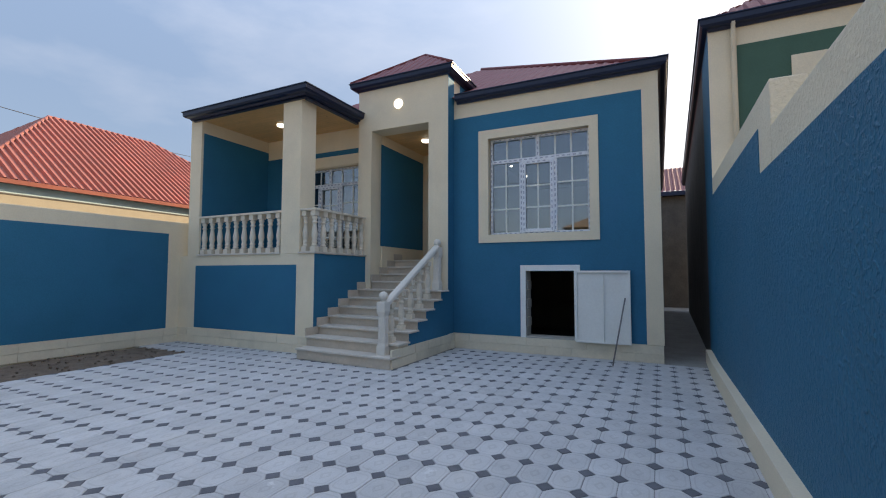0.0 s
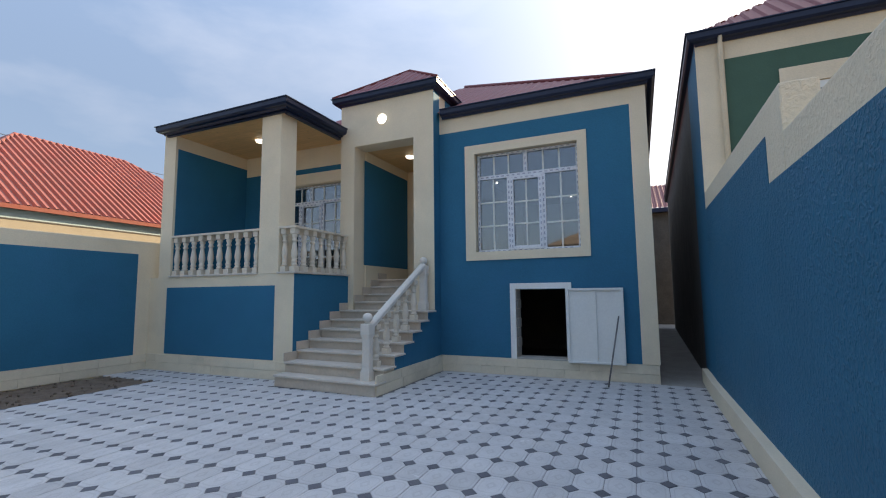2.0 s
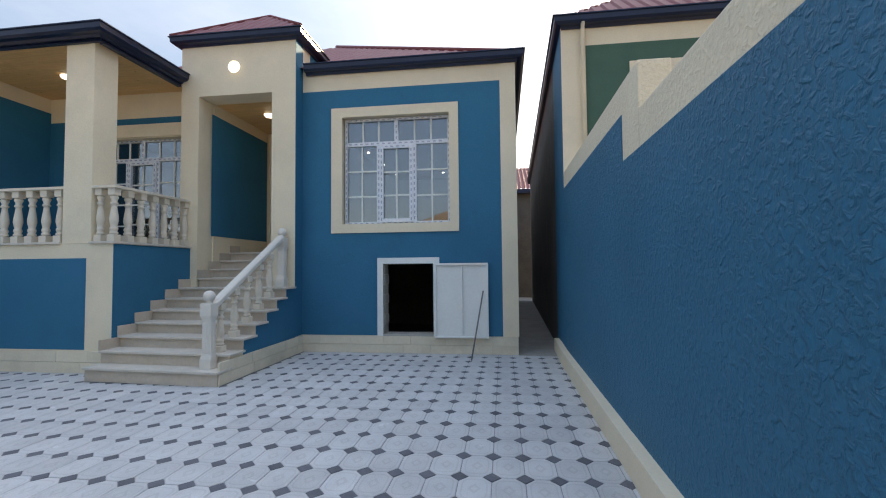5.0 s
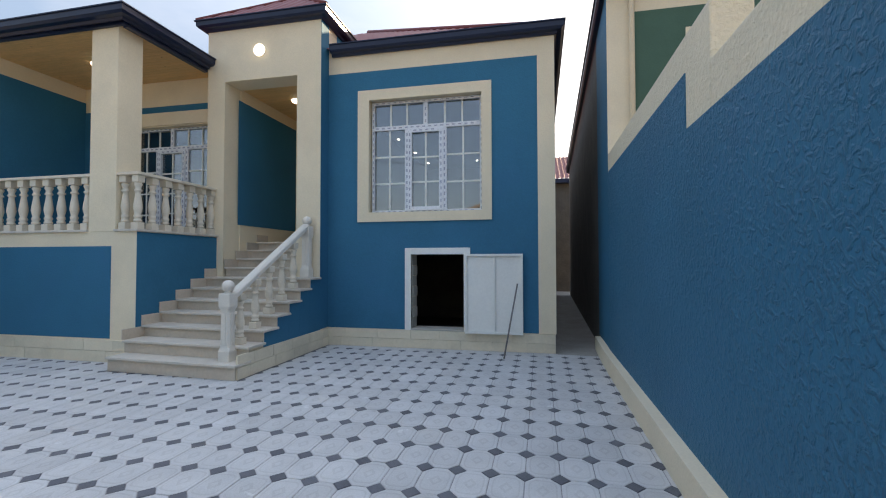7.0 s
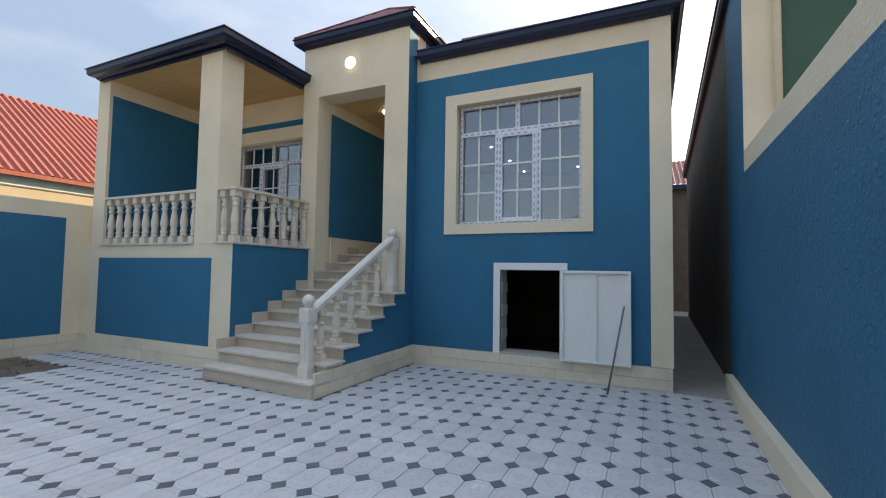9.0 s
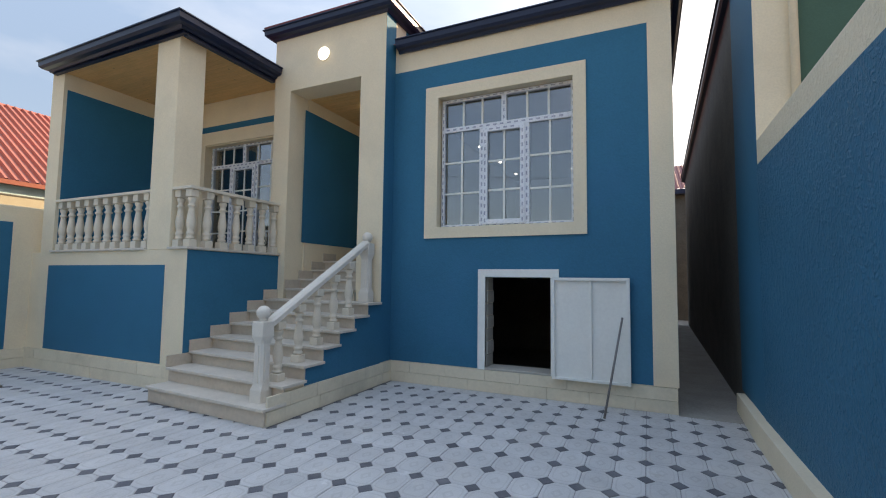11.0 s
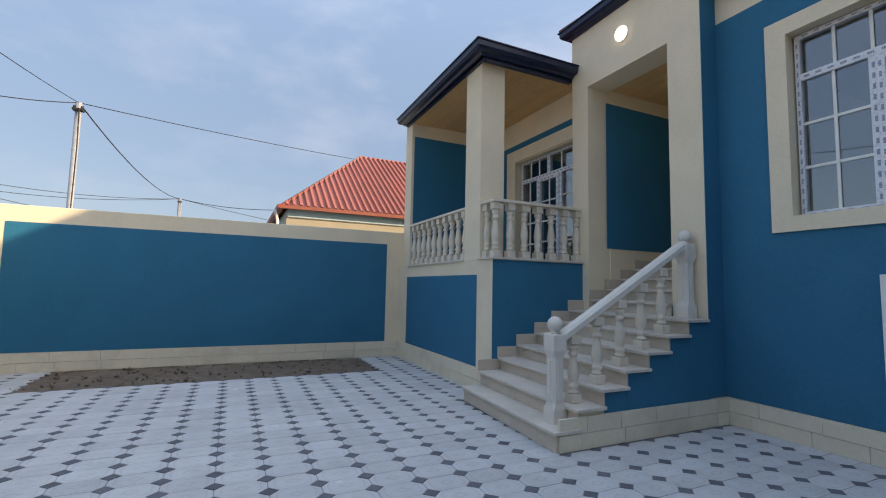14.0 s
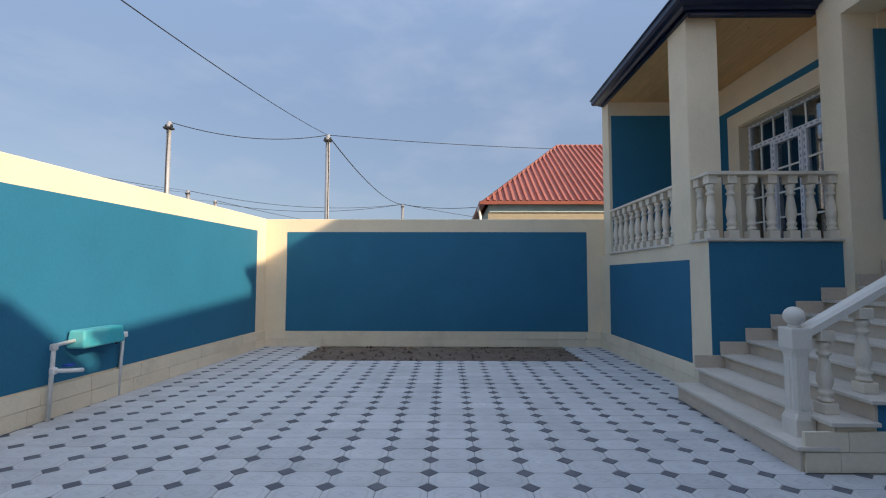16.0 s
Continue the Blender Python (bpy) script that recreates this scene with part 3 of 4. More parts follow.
for i in range(11):
    inside = NOSE[i] > YT - 0.15
    x0, x1 = (-5.51, -3.58) if not inside else (-5.37, -4.05)
    if i == 0:
        x0 = -5.49
    if i >= 8:
        x1 = -3.83
    yb = (NOSE[i + 1] + 0.06) if i < 10 else 10.1
    z = ZS[i]
    zl = ZS[i - 1] if i else 0.0
    tread = slab(bmesh.new(), [(x0, nose_y(i, x0)), (x1, nose_y(i, x1)), (x1, yb + SK * (x1 + 3.6)), (x0, yb + SK * (x0 + 3.6))], z - 0.03, z)
    es = [e for e in tread.edges]
    bmesh.ops.bevel(tread, geom=es, offset=0.005, segments=2, affect="EDGES", profile=0.5)
    part("tread", tread, M_TREAD, stairs)
    rx1 = x1 - (0.03 if not inside else 0)
    riser = slab(bmesh.new(), [(x0, nose_y(i, x0) + 0.042), (rx1, nose_y(i, rx1) + 0.042), (rx1, nose_y(i, rx1) + 0.06), (x0, nose_y(i, x0) + 0.06)], zl, z - 0.03)
    part("riser", riser, M_MARBLE, stairs)
    # rendered core under each step
    last_out = not inside and NOSE[i + 1] > YT - 0.15
    core_x1 = -3.618 if not inside else x1
    core = slab(bmesh.new(), [(x0 + 0.02, nose_y(i, x0) + 0.055), (core_x1, nose_y(i, core_x1) + 0.055), (core_x1, YT - 0.002 if last_out else nose_y(i + 1, core_x1) + 0.054 if i < 10 else 10.1), (x0 + 0.02, nose_y(i + 1, x0) + 0.054 if i < 10 else 10.1)], 0.0, z - 0.031)
    part("step_core", core, M_CREAM if i < 2 else M_BLUE, stairs, "blue rendered step side" if i >= 2 else "cream rendered step side")
    # skirting pieces up the wall side
    if i >= 1:
        sx = -5.514 if i < 7 else -5.37
        bm = one_box(sx, sx + 0.014, nose_y(i, sx) + 0.0, nose_y(i, sx) + 0.345, z, z + 0.135, 0.003)
        part("skirting", bm, M_MARBLE, stairs)
plinth(stairs, -3.618, 5.83, -3.618, YF - 0.03, (1, 0), 0.28, 2, 0.45, 9)


# ---- balustrades ----
PROFILE = [(0.30, 0.13), (0.46, 0.145), (0.46, 0.175), (0.34, 0.19), (0.40, 0.215), (0.46, 0.24), (0.40, 0.265), (0.33, 0.28), (0.40, 0.33), (0.49, 0.40),
           (0.47, 0.46), (0.38, 0.56), (0.30, 0.65), (0.29, 0.69), (0.42, 0.705), (0.42, 0.73), (0.30, 0.745), (0.32, 0.78), (0.44, 0.82), (0.44, 0.845), (0.33, 0.87)]


def baluster_mesh(h, w):
    bm = bmesh.new()
    lathe(bm, [(r * w, z * h) for r, z in PROFILE], seg=14)
    box(bm, -w / 2, w / 2, -w / 2, w / 2, 0, 0.13 * h, 0.006)
    box(bm, -w * 0.48, w * 0.48, -w * 0.48, w * 0.48, 0.87 * h, h, 0.006)
    return mesh_of("baluster", bm, M_CAST)


def put_balusters(parent, me, spots):
    for x, y, z in spots:
        ob = new("baluster", me)
        ob.parent = parent
        ob.location = (x, y, z)


B_H = 0.745
bal_mesh = baluster_mesh(B_H, 0.115)
front_rail = thing("balustrade", "cast stone balustrade of turned balusters between balcony piers", "balustrade", group="balcony balustrades")
put_balusters(front_rail, bal_mesh, [(-8.54 + i * 0.232, YBAL + 0.09, 1.80) for i in range(10)])
part("handrail", boxes((-8.62, -6.33, YBAL + 0.01, YBAL + 0.17, 2.545, 2.585), bevel=0.006), M_CAST, front_rail, "flat stone handrail")
side_rail = thing("balustrade", "cast stone balustrade turning the corner beside the stairs", "balustrade", group="balcony balustrades")
put_balusters(side_rail, bal_mesh, [(-5.81, YBAL + 0.09, 1.80)] + [(-5.60, YBAL + 0.09 + i * 0.232, 1.80) for i in range(7)])
rail = bmesh.new()
slab(rail, [(-5.88, YBAL + 0.01), (-5.515, YBAL + 0.01), (-5.515, YT + 0.0), (-5.675, YT + 0.0), (-5.675, YBAL + 0.17), (-5.88, YBAL + 0.17)], 2.545, 2.585)
bmesh.ops.bevel(rail, geom=list(rail.edges), offset=0.005, segments=2, affect="EDGES", profile=0.5)
part("handrail", rail, M_CAST, side_rail, "flat stone handrail")

# stair rail: two newels, sloped rail, balusters
stair_rail = thing("stair_balustrade", "pale stone stair balustrade with ball-topped newel posts", "balustrade")


def newel(x, y, z, h, w):
    bm = bmesh.new()
    rings = []
    for hw, ch, u in ((0.5, 0.03, 0), (0.5, 0.03, 0.15), (0.44, 0.16, 0.21), (0.42, 0.16, 0.24), (0.41, 0.16, 0.72), (0.44, 0.14, 0.76), (0.5, 0.03, 0.81), (0.5, 0.03, 0.985), (0.47, 0.03, 1.0)):
        o, c = w * hw, w * hw * (1 - ch * 2)
        rings.append([bm.verts.new((x + px, y + py, z + u * h)) for px, py in ((o, -c), (o, c), (c, o), (-c, o), (-o, c), (-o, -c), (-c, -o), (c, -o))])
    for p, q in zip(rings, rings[1:]):
        for i in range(8):
            bm.faces.new((p[i], p[(i + 1) % 8], q[(i + 1) % 8], q[i]))
    bm.faces.new(rings[0][::-1])
    bm.faces.new(rings[-1])
    post = part("newel_post", bm, M_NEWEL, stair_rail)
    for sx, sy in ((1, 0), (-1, 0), (0, 1), (0, -1)):
        cx, cy = x + sx * w * 0.415, y + sy * w * 0.415
        hx, hy = (0.007, w * 0.13) if sx else (w * 0.13, 0.007)
        part("raised_panel", box(bmesh.new(), cx - hx, cx + hx, cy - hy, cy + hy, z + 0.24 * h, z + 0.70 * h, 0.004), M_NEWEL, post)
    r = 0.072
    prof = [(0.04, z + h), (0.045, z + h + 0.015)] + [(r * math.sin(a), z + h + 0.012 + r - r * math.cos(a)) for a in [0.5 + i * (2.6 / 9) for i in range(10)]]
    part("finial", lathe(bmesh.new(), prof, x, y, 18), M_NEWEL, post, "stone ball finial")


newel(-3.84, 5.98, 0.18, 0.80, 0.15)
newel(-3.80, 7.74, 1.11, 0.80, 0.15)
ra, rb = Vector((-3.84, 6.02, 0.935)), Vector((-3.80, 7.69, 1.905))
rail = bmesh.new()
d = (rb - ra)
side = Vector((0.06, 0, 0))
up = Vector((0, 0, 0.04))
ring = []
for p in (ra, rb):
    ring.append([rail.verts.new(p + v) for v in (-side - up, side - up, side + up * 0.4, side * 0.6 + up, -side * 0.6 + up, -side + up * 0.4)])
for i in range(6):
    rail.faces.new((ring[0][i], ring[0][(i + 1) % 6], ring[1][(i + 1) % 6], ring[1][i]))
rail.faces.new(ring[0][::-1])
rail.faces.new(ring[1])
part("handrail", rail, M_NEWEL, stair_rail, "white sloping handrail")
for k in range(1, 6):
    yy = nose_y(k, -3.7) + 0.16
    t = (yy - ra.y) / d.y
    top = ra.z + d.z * t - 0.02
    put_balusters(stair_rail, baluster_mesh(top - 0.045 - ZS[k], 0.11), [(ra.x + d.x * t + 0.015, yy, ZS[k])])


# ---- windows ----
M_PRINT = mat("dark_blue_print", (0.22, 0.24, 0.33), 0.5, 0.1)


def print_bars(member, x0, x1, z0, z1, y):
    """Rows of short dark bars for the unreadable small print on the protective film."""
    bm = bmesh.new()
    upright = z1 - z0 > x1 - x0
    a, b = (z0, z1) if upright else (x0, x1)
    c, w = ((x0 + x1) / 2, x1 - x0) if upright else ((z0 + z1) / 2, z1 - z0)
    u = a + 0.03
    while u + 0.05 < b:
        for du, ln in ((0.0, 0.010), (0.013, 0.009), (0.025, 0.010), (0.038, 0.009)):
            p, q = u + du, u + du + ln
            if upright:
                box(bm, c - w * 0.15, c + w * 0.15, y - 0.0015, y + 0.001, p, q)
            else:
                box(bm, p, q, y - 0.0015, y + 0.001, c - w * 0.15, c + w * 0.15)
        u += 0.098
    part("print", bm, M_PRINT, member, "small dark printed marks")


def window(name, label, x0, x1, z0, z1, y, transom, mullions, top_mullion, sash, rows):
    """White profile window: outer frame, transom, mullions, an opening sash, glazing bars and panes."""
    w = thing(name, label, "window", "structure")
    f, dp = 0.045, 0.07
    frame_part = part("window_frame", boxes((x0, x0 + f, y, y + dp, z0, z1), (x1 - f, x1, y, y + dp, z0, z1), (x0 + f, x1 - f, y, y + dp, z0, z0 + f), (x0 + f, x1 - f, y, y + dp, z1 - f, z1), bevel=0.004), M_FILM, w)
    for q in ((x0, x0 + f, z0, z1), (x1 - f, x1, z0, z1), (x0 + f, x1 - f, z0, z0 + f), (x0 + f, x1 - f, z1 - f, z1)):
        print_bars(frame_part, *q, y)
    bar = part("transom", boxes((x0 + f, x1 - f, y - 0.002, y + dp, transom - 0.035, transom + 0.035), bevel=0.004), M_FILM, w)
    print_bars(bar, x0 + f, x1 - f, transom - 0.035, transom + 0.035, y - 0.002)
    bar = part("mullion", boxes((top_mullion - 0.035, top_mullion + 0.035, y - 0.001, y + dp, transom + 0.035, z1 - f), bevel=0.004), M_FILM, w)
    print_bars(bar, top_mullion - 0.035, top_mullion + 0.035, transom + 0.035, z1 - f, y - 0.001)
    for m in mullions:
        bar = part("mullion", boxes((m - 0.035, m + 0.035, y - 0.001, y + dp, z0 + f, transom - 0.035), bevel=0.004), M_FILM, w)
        print_bars(bar, m - 0.035, m + 0.035, z0 + f, transom - 0.035, y - 0.001)
    s0, s1 = mullions[0] + 0.02, mullions[1] - 0.02
    sash_part = part("sash", boxes((s0, s0 + 0.065, y - 0.022, y + 0.03, z0 + 0.03, transom - 0.03), (s1 - 0.065, s1, y - 0.022, y + 0.03, z0 + 0.03, transom - 0.03),
                       (s0 + 0.065, s1 - 0.065, y - 0.022, y + 0.03, z0 + 0.03, z0 + 0.095), (s0 + 0.065, s1 - 0.065, y - 0.022, y + 0.03, transom - 0.095, transom - 0.03), bevel=0.004), M_FILM, w, "opening sash with printed film")
    for q in ((s0, s0 + 0.065, z0 + 0.03, transom - 0.03), (s1 - 0.065, s1, z0 + 0.03, transom - 0.03), (s0 + 0.065, s1 - 0.065, transom - 0.095, transom - 0.03)):
        print_bars(sash_part, *q, y - 0.022)
    lights = [(x0 + f, top_mullion - 0.035, transom + 0.035, z1 - f, 2, 0), (top_mullion + 0.035, x1 - f, transom + 0.035, z1 - f, 2, 0),
              (x0 + f, mullions[0] - 0.035, z0 + f, transom - 0.035, 1, rows), (s0 + 0.065, s1 - 0.065, z0 + 0.095, transom - 0.095, 1, rows), (mullions[1] + 0.035, x1 - f, z0 + f, transom - 0.035, 1, rows)]
    for a, b, c, e, nv, nh in lights:
        pane = part("pane", one_box(a, b, y + 0.03, y + 0.036, c, e), M_GLASS, w)
        pane.visible_shadow = False
        for i in range(nv):
            x = a + (b - a) * (i + 1) / (nv + 1)
            part("glazing_bar", one_box(x - 0.013, x + 0.013, y + 0.016, y + 0.028, c, e), M_WHITE, w)
        for i in range(nh):
            z = c + (e - c) * (i + 1) / (nh + 1)
            part("glazing_bar", one_box(a, b, y + 0.019, y + 0.029, z - 0.013, z + 0.013), M_WHITE, w)
    return w


window("window_1", "large white plastic window with glazing bars and printed film", -2.91, -1.08, 2.14, 3.97, YF + 0.12, 3.53, (-2.31, -1.69), -2.0, 1, 2)
window("window_2", "white plastic balcony door with side lights and glazing bars", -7.62, -5.82, 1.78, 3.81, YF + 0.12, 3.43, (-7.10, -6.48), -6.79, 1, 3)

# ---- lamps ----
def round_lamp(at, down, label, r=0.1):
    lamp = thing("wall_lamp" if not down else "ceiling_lamp", label, "lamp", at=at)
    rot = Matrix.Rotation(radians(180 if down else 90), 4, "X")
    for nm, prof, m in (("base", [(r * 1.05, 0.0), (r * 1.05, 0.012)], M_WHITE), ("cover", [(r, 0.012), (r * 0.98, 0.03), (r * 0.8, 0.05), (r * 0.45, 0.06), (0.01, 0.062)], M_LAMP)):
        bm = lathe(bmesh.new(), prof, seg=24)
        bmesh.ops.transform(bm, matrix=rot, verts=bm.verts)
        part(nm, bm, m, lamp)


round_lamp((-4.735, YT, 4.86), False, "lit round white lamp on porch tower", 0.1)
round_lamp((-7.30, 7.23, 4.62), True, "lit round white lamp on pine balcony ceiling", 0.1)
round_lamp((-4.67, 8.90, 4.40), True, "lit round white lamp on pine porch ceiling", 0.1)
for x, yy in ((-3.36, 11.05), (-3.33, 12.36), (-3.30, 13.6), (-1.90, 13.57)):
    lamp = thing("ceiling_spot", "small lit spot lamp in the room ceiling", "lamp", group="room ceiling spots", at=(x, yy, 4.15))
    part("bulb", lathe(bmesh.new(), [(0.028, -0.012), (0.028, 0.0)], seg=12), M_BULB, lamp)

# ---- cellar hatch ----
hatch = thing("cellar_door", "white metal cellar door standing wide open on its frame", "door")
part("door_frame", boxes((-2.30, -2.2, YF - 0.03, YF + 0.05, 0.28, 1.565), (-2.2, -1.26, YF - 0.03, YF + 0.05, 1.465, 1.565), (-1.36, -1.335, YF - 0.032, YF + 0.05, 0.28, 1.465), bevel=0.004), M_WHITE, hatch, "white metal frame")
leaf = part("leaf", boxes((-1.335, -0.465, YF - 0.065, YF - 0.04, 0.265, 1.465), bevel=0.003), M_WHITE, hatch, "white sheet metal leaf")
part("leaf_edge", boxes((-1.335, -1.30, YF - 0.098, YF - 0.064, 0.265, 1.465), (-0.50, -0.465, YF - 0.098, YF - 0.064, 0.265, 1.465), (-1.30, -0.50, YF - 0.098, YF - 0.064, 1.43, 1.465), (-1.30, -0.50, YF - 0.098, YF - 0.064, 0.265, 0.295), (-0.895, -0.875, YF - 0.09, YF - 0.064, 0.295, 1.43), bevel=0.003), M_WHITE, leaf)
for i in range(7):
    part("stone_block", one_box(-2.235, -2.192 + (0.012 if i % 2 else 0), YF + 0.03, YF + 0.29, 0.305 + i * 0.165, 0.305 + i * 0.165 + 0.155, 0.006), M_STONE, house)
part("sill", boxes((-2.2, -1.36, YF - 0.03, YF + 0.3, 0.28, 0.305), bevel=0.004), M_STONE, house, "rough stone sill")
solid("metal_rod", tube(bmesh.new(), [(-0.715, 7.60, 0.0), (-0.545, 8.00, 1.02)], 0.012, 8), M_ROD, "thin grey metal rod leaning on the cellar door", "rod")

# ---- boundary walls ----
def falling(bm, over):
    """Turns the back wall slightly out of square and lets its top fall a little along x."""
    for v in bm.verts:
        v.co.y -= BACK_SKEW * (v.co.x - XL)
        if v.co.z > over:
            v.co.z -= 0.0125 * (v.co.x - XL)
    return bm


wl_left = tagged(new("wall_left", mesh_of("wall_left", boxes((XL - 0.25, XL, YB - 0.25, YBAL + 0.3, -0.1, 2.485), bevel=0.01), M_CREAM)), "cream boundary wall with one large blue panel", "wall", "", "structure")
part("blue_panel", boxes((XL - 0.01, XL + P, 0.165, 6.055, 0.295, 2.23)), M_BLUE, wl_left, "deep blue painted panel")
plinth(wl_left, XL, YBAL, XL, YB, (1, 0), 0.29, 2, 0.55, 11)
wl_back = tagged(new("wall_back", mesh_of("wall_back", falling(boxes((XL, XR + 0.25, YB - 0.25, YB, -0.1, 2.49), bevel=0.01), 2.0), M_CREAM)), "cream boundary wall with blue panel, partly sunlit", "wall", "", "structure")
part("blue_panel", falling(boxes((-8.78, -1.0, YB - 0.01, YB + P, 0.325, 2.225)), 1.5), M_BLUE, wl_back, "blue painted panel")
plinth(wl_back, XL + 0.03, YB, XR, YB - BACK_SKEW * (XR - XL), (0, 1), 0.31, 2, 0.6, 12)
def closing(bm):
    for v in bm.verts:
        v.co.x += 0.003 * max(0.0, 7.5 - v.co.y)
    return bm


wl_right = tagged(new("wall_right", mesh_of("wall_right", closing(boxes((XR, XR + 0.22, YB - 0.45, 3.90, -0.1, 2.43), (XR, XR + 0.22, 3.90, 7.5, -0.1, 2.76), bevel=0.012)), M_CREAM_R)), "rough rendered boundary wall, cream top band, stepped higher", "wall", "", "structure")
part("blue_field", closing(boxes((XR - P, XR + 0.01, YB + 0.05, 4.305, 0.19, 2.165), (XR - P, XR + 0.01, 4.305, 7.5, 0.19, 2.52))), M_BLUE_R, wl_right, "deep blue rough render")
part("plinth", slab(bmesh.new(), [(0.585, YB - 0.45), (XR + 0.03, YB - 0.45), (XR + 0.01, 8.55), (0.60, 8.55), (0.575, 7.4)], 0, 0.205), M_CREAM, wl_right, "smooth cream plinth band")

# ---- the neighbour on the far side of the passage ----
nb = thing("house", "neighbouring house with cream and green front, maroon roof", "house")
NX2, NY2 = 0.95, 20.0
w = bmesh.new()
slab(w, [(XR, 7.500), (9.0, 7.500), (9.0, 20.0), (NX2, NY2)], -0.1, 4.95)
part("wall", w, M_GREY, nb, "unpainted grey side wall")
part("front_wall", boxes((XR - 0.002, 9.0, 7.480, 7.510, 0, 4.93)), M_CREAM, nb, "cream rendered front")
part("green_field", boxes((1.01, 1.63, 7.472, 7.490, 1.0, 4.61), (1.63, 8.5, 7.472, 7.490, 4.32, 4.61)), M_GREEN, nb, "green painted field")
part("blue_side", slab(bmesh.new(), [(XR - 0.006, 7.485), (XR + 0.05, 7.485), (XR + 0.05, 8.75), (XR + 0.02, 8.75)], 0.21, 4.93), M_BLUE, nb, "blue painted return")
part("window_surround", boxes((1.62, 1.95, 7.450, 7.490, 2.0, 4.33), (1.95, 3.6, 7.450, 7.490, 4.10, 4.33)), M_CREAM, nb)
part("window_frame", boxes((1.95, 2.02, 7.465, 7.485, 2.0, 4.09), (2.02, 3.6, 7.465, 7.485, 4.0, 4.09)), M_WHITE, nb)
part("pane", boxes((2.02, 3.6, 7.470, 7.478, 2.0, 4.0)), M_GLASS, nb)
part("gutter", sweep(bmesh.new(), [(NX2 + 0.03, NY2, 5.03), (XR + 0.04, 7.485, 5.03), (9.0, 7.485, 5.03)], GUT), M_GUTTER, nb, "black metal gutter")
nr = bmesh.new()
sheet_roof(nr, (XR + 0.0, 7.440, 5.03), (9.6, 7.440, 5.03), (5.0, 11.6, 8.3), (5.0, 11.6, 8.3))
sheet_roof(nr, (NX2 + 0.03, 20.0, 5.03), (XR + 0.03, 7.440, 5.03), (5.0, 11.6, 8.3), (5.0, 16, 8.3))
part("roof", nr, M_ROOF, nb, "maroon ribbed metal roof")
part("downpipe", tube(bmesh.new(), [(0.97, 7.390, 4.93), (0.97, 7.430, 4.82), (0.97, 7.430, 0.0)], 0.035, 10), M_CREAM, nb, "cream downpipe")
# far end of the passage
far = thing("outbuilding", "low grey outbuilding with maroon roof closing the passage", "building")
part("wall", boxes((-1.0, 3.0, 22.0, 22.3, 0, 5.0)), M_GREY, far)
fr = bmesh.new()
sheet_roof(fr, (-1.5, 21.7, 5.0), (3.5, 21.7, 5.0), (3.5, 26, 6.9), (-1.5, 26, 6.9))
part("fascia", boxes((-1.5, 3.5, 21.68, 22.0, 4.82, 5.0)), M_GUTTER, far)
part("roof", fr, M_ROOF, far, "maroon ribbed metal roof")
passage = boxes((0.0, 1.4, 8.05, 22.0, -0.1, 0.004))
solid("passage_floor", passage, M_CONC, "dusty bare concrete in the narrow passage", "concrete", "structure")

# ---- orange-roofed neighbour ----
oh = thing("house", "pale house with bright orange ribbed metal hip roof", "house")
oz, rz = 3.63, 6.69
part("wall", boxes((-22.6, -14.12, 4.62, 15.0, 0, 3.60)), M_PALEBLUE, oh, "pale blue rendered wall")
part("band", boxes((-14.3, -14.06, 4.57, 15.0, 3.02, 3.30)), M_CREAM2, oh, "cream cornice band")
part("band", boxes((-14.3, -14.04, 4.58, 15.0, 3.30, 3.33)), M_GREY, oh)
orf = bmesh.new()
c1, c2, c3, c4 = (-14.0, 4.42, oz), (-14.0, 15.3, oz), (-23.0, 15.3, oz), (-23.0, 4.42, oz)
r1, r2 = (-18.5, 7.80, rz), (-18.5, 11.2, rz)
sheet_roof(orf, c1, c2, r2, r1, 0.2, 0.07)
sheet_roof(orf, c2, c3, r2, r2, 0.26, 0.05)
sheet_roof(orf, c3, c4, r1, r2, 0.26, 0.05)
sheet_roof(orf, c4, c1, r1, r1, 0.26, 0.05)
part("roof", orf, M_ORANGE, oh, "bright orange ribbed metal roof")
part("ridge_cap", tube(bmesh.new(), [c1, r1, r2, c2], 0.06, 6), M_ORANGE, oh)
part("gutter", sweep(bmesh.new(), [c4, c1, c2], [(-0.05, -0.08), (0.1, -0.08), (0.12, 0.02), (-0.05, 0.04)]), M_ORANGE, oh)
part("downpipe", tube(bmesh.new(), [(-14.1, 4.25, 3.5), (-14.2, 4.35, 3.2), (-14.2, 4.35, 0)], 0.05, 8), M_WHITE, oh)

# house over the road, mirrored in the window
xh = thing("house", "plain house over the road with tan hip roof", "house")
part("wall", boxes((-5.8, 5.0, -24.0, -16.2, 0, 4.75)), M_CREAM2, xh)
xr = bmesh.new()
q1, q2, q3, q4 = (-6.2, -15.8, 4.7), (5.4, -15.8, 4.7), (5.4, -24.4, 4.7), (-6.2, -24.4, 4.7)
s1, s2 = (-2.0, -20.1, 6.9), (1.2, -20.1, 6.9)
sheet_roof(xr, q2, q1, s1, s2, 0.25, 0.04)
sheet_roof(xr, q1, q4, s1, s1, 0.25, 0.04)
sheet_roof(xr, q3, q2, s2, s2, 0.25, 0.04)
sheet_roof(xr, q4, q3, s2, s1, 0.25, 0.04)
part("roof", xr, M_TAN, xh, "tan sheet metal roof")


# ---- poles and wires ----
def sag(a, b, drop, n=14):
    a, b = Vector(a), Vector(b)
    return [a.lerp(b, i / n) - Vector((0, 0, drop * 4 * (i / n) * (1 - i / n))) for i in range(n + 1)]


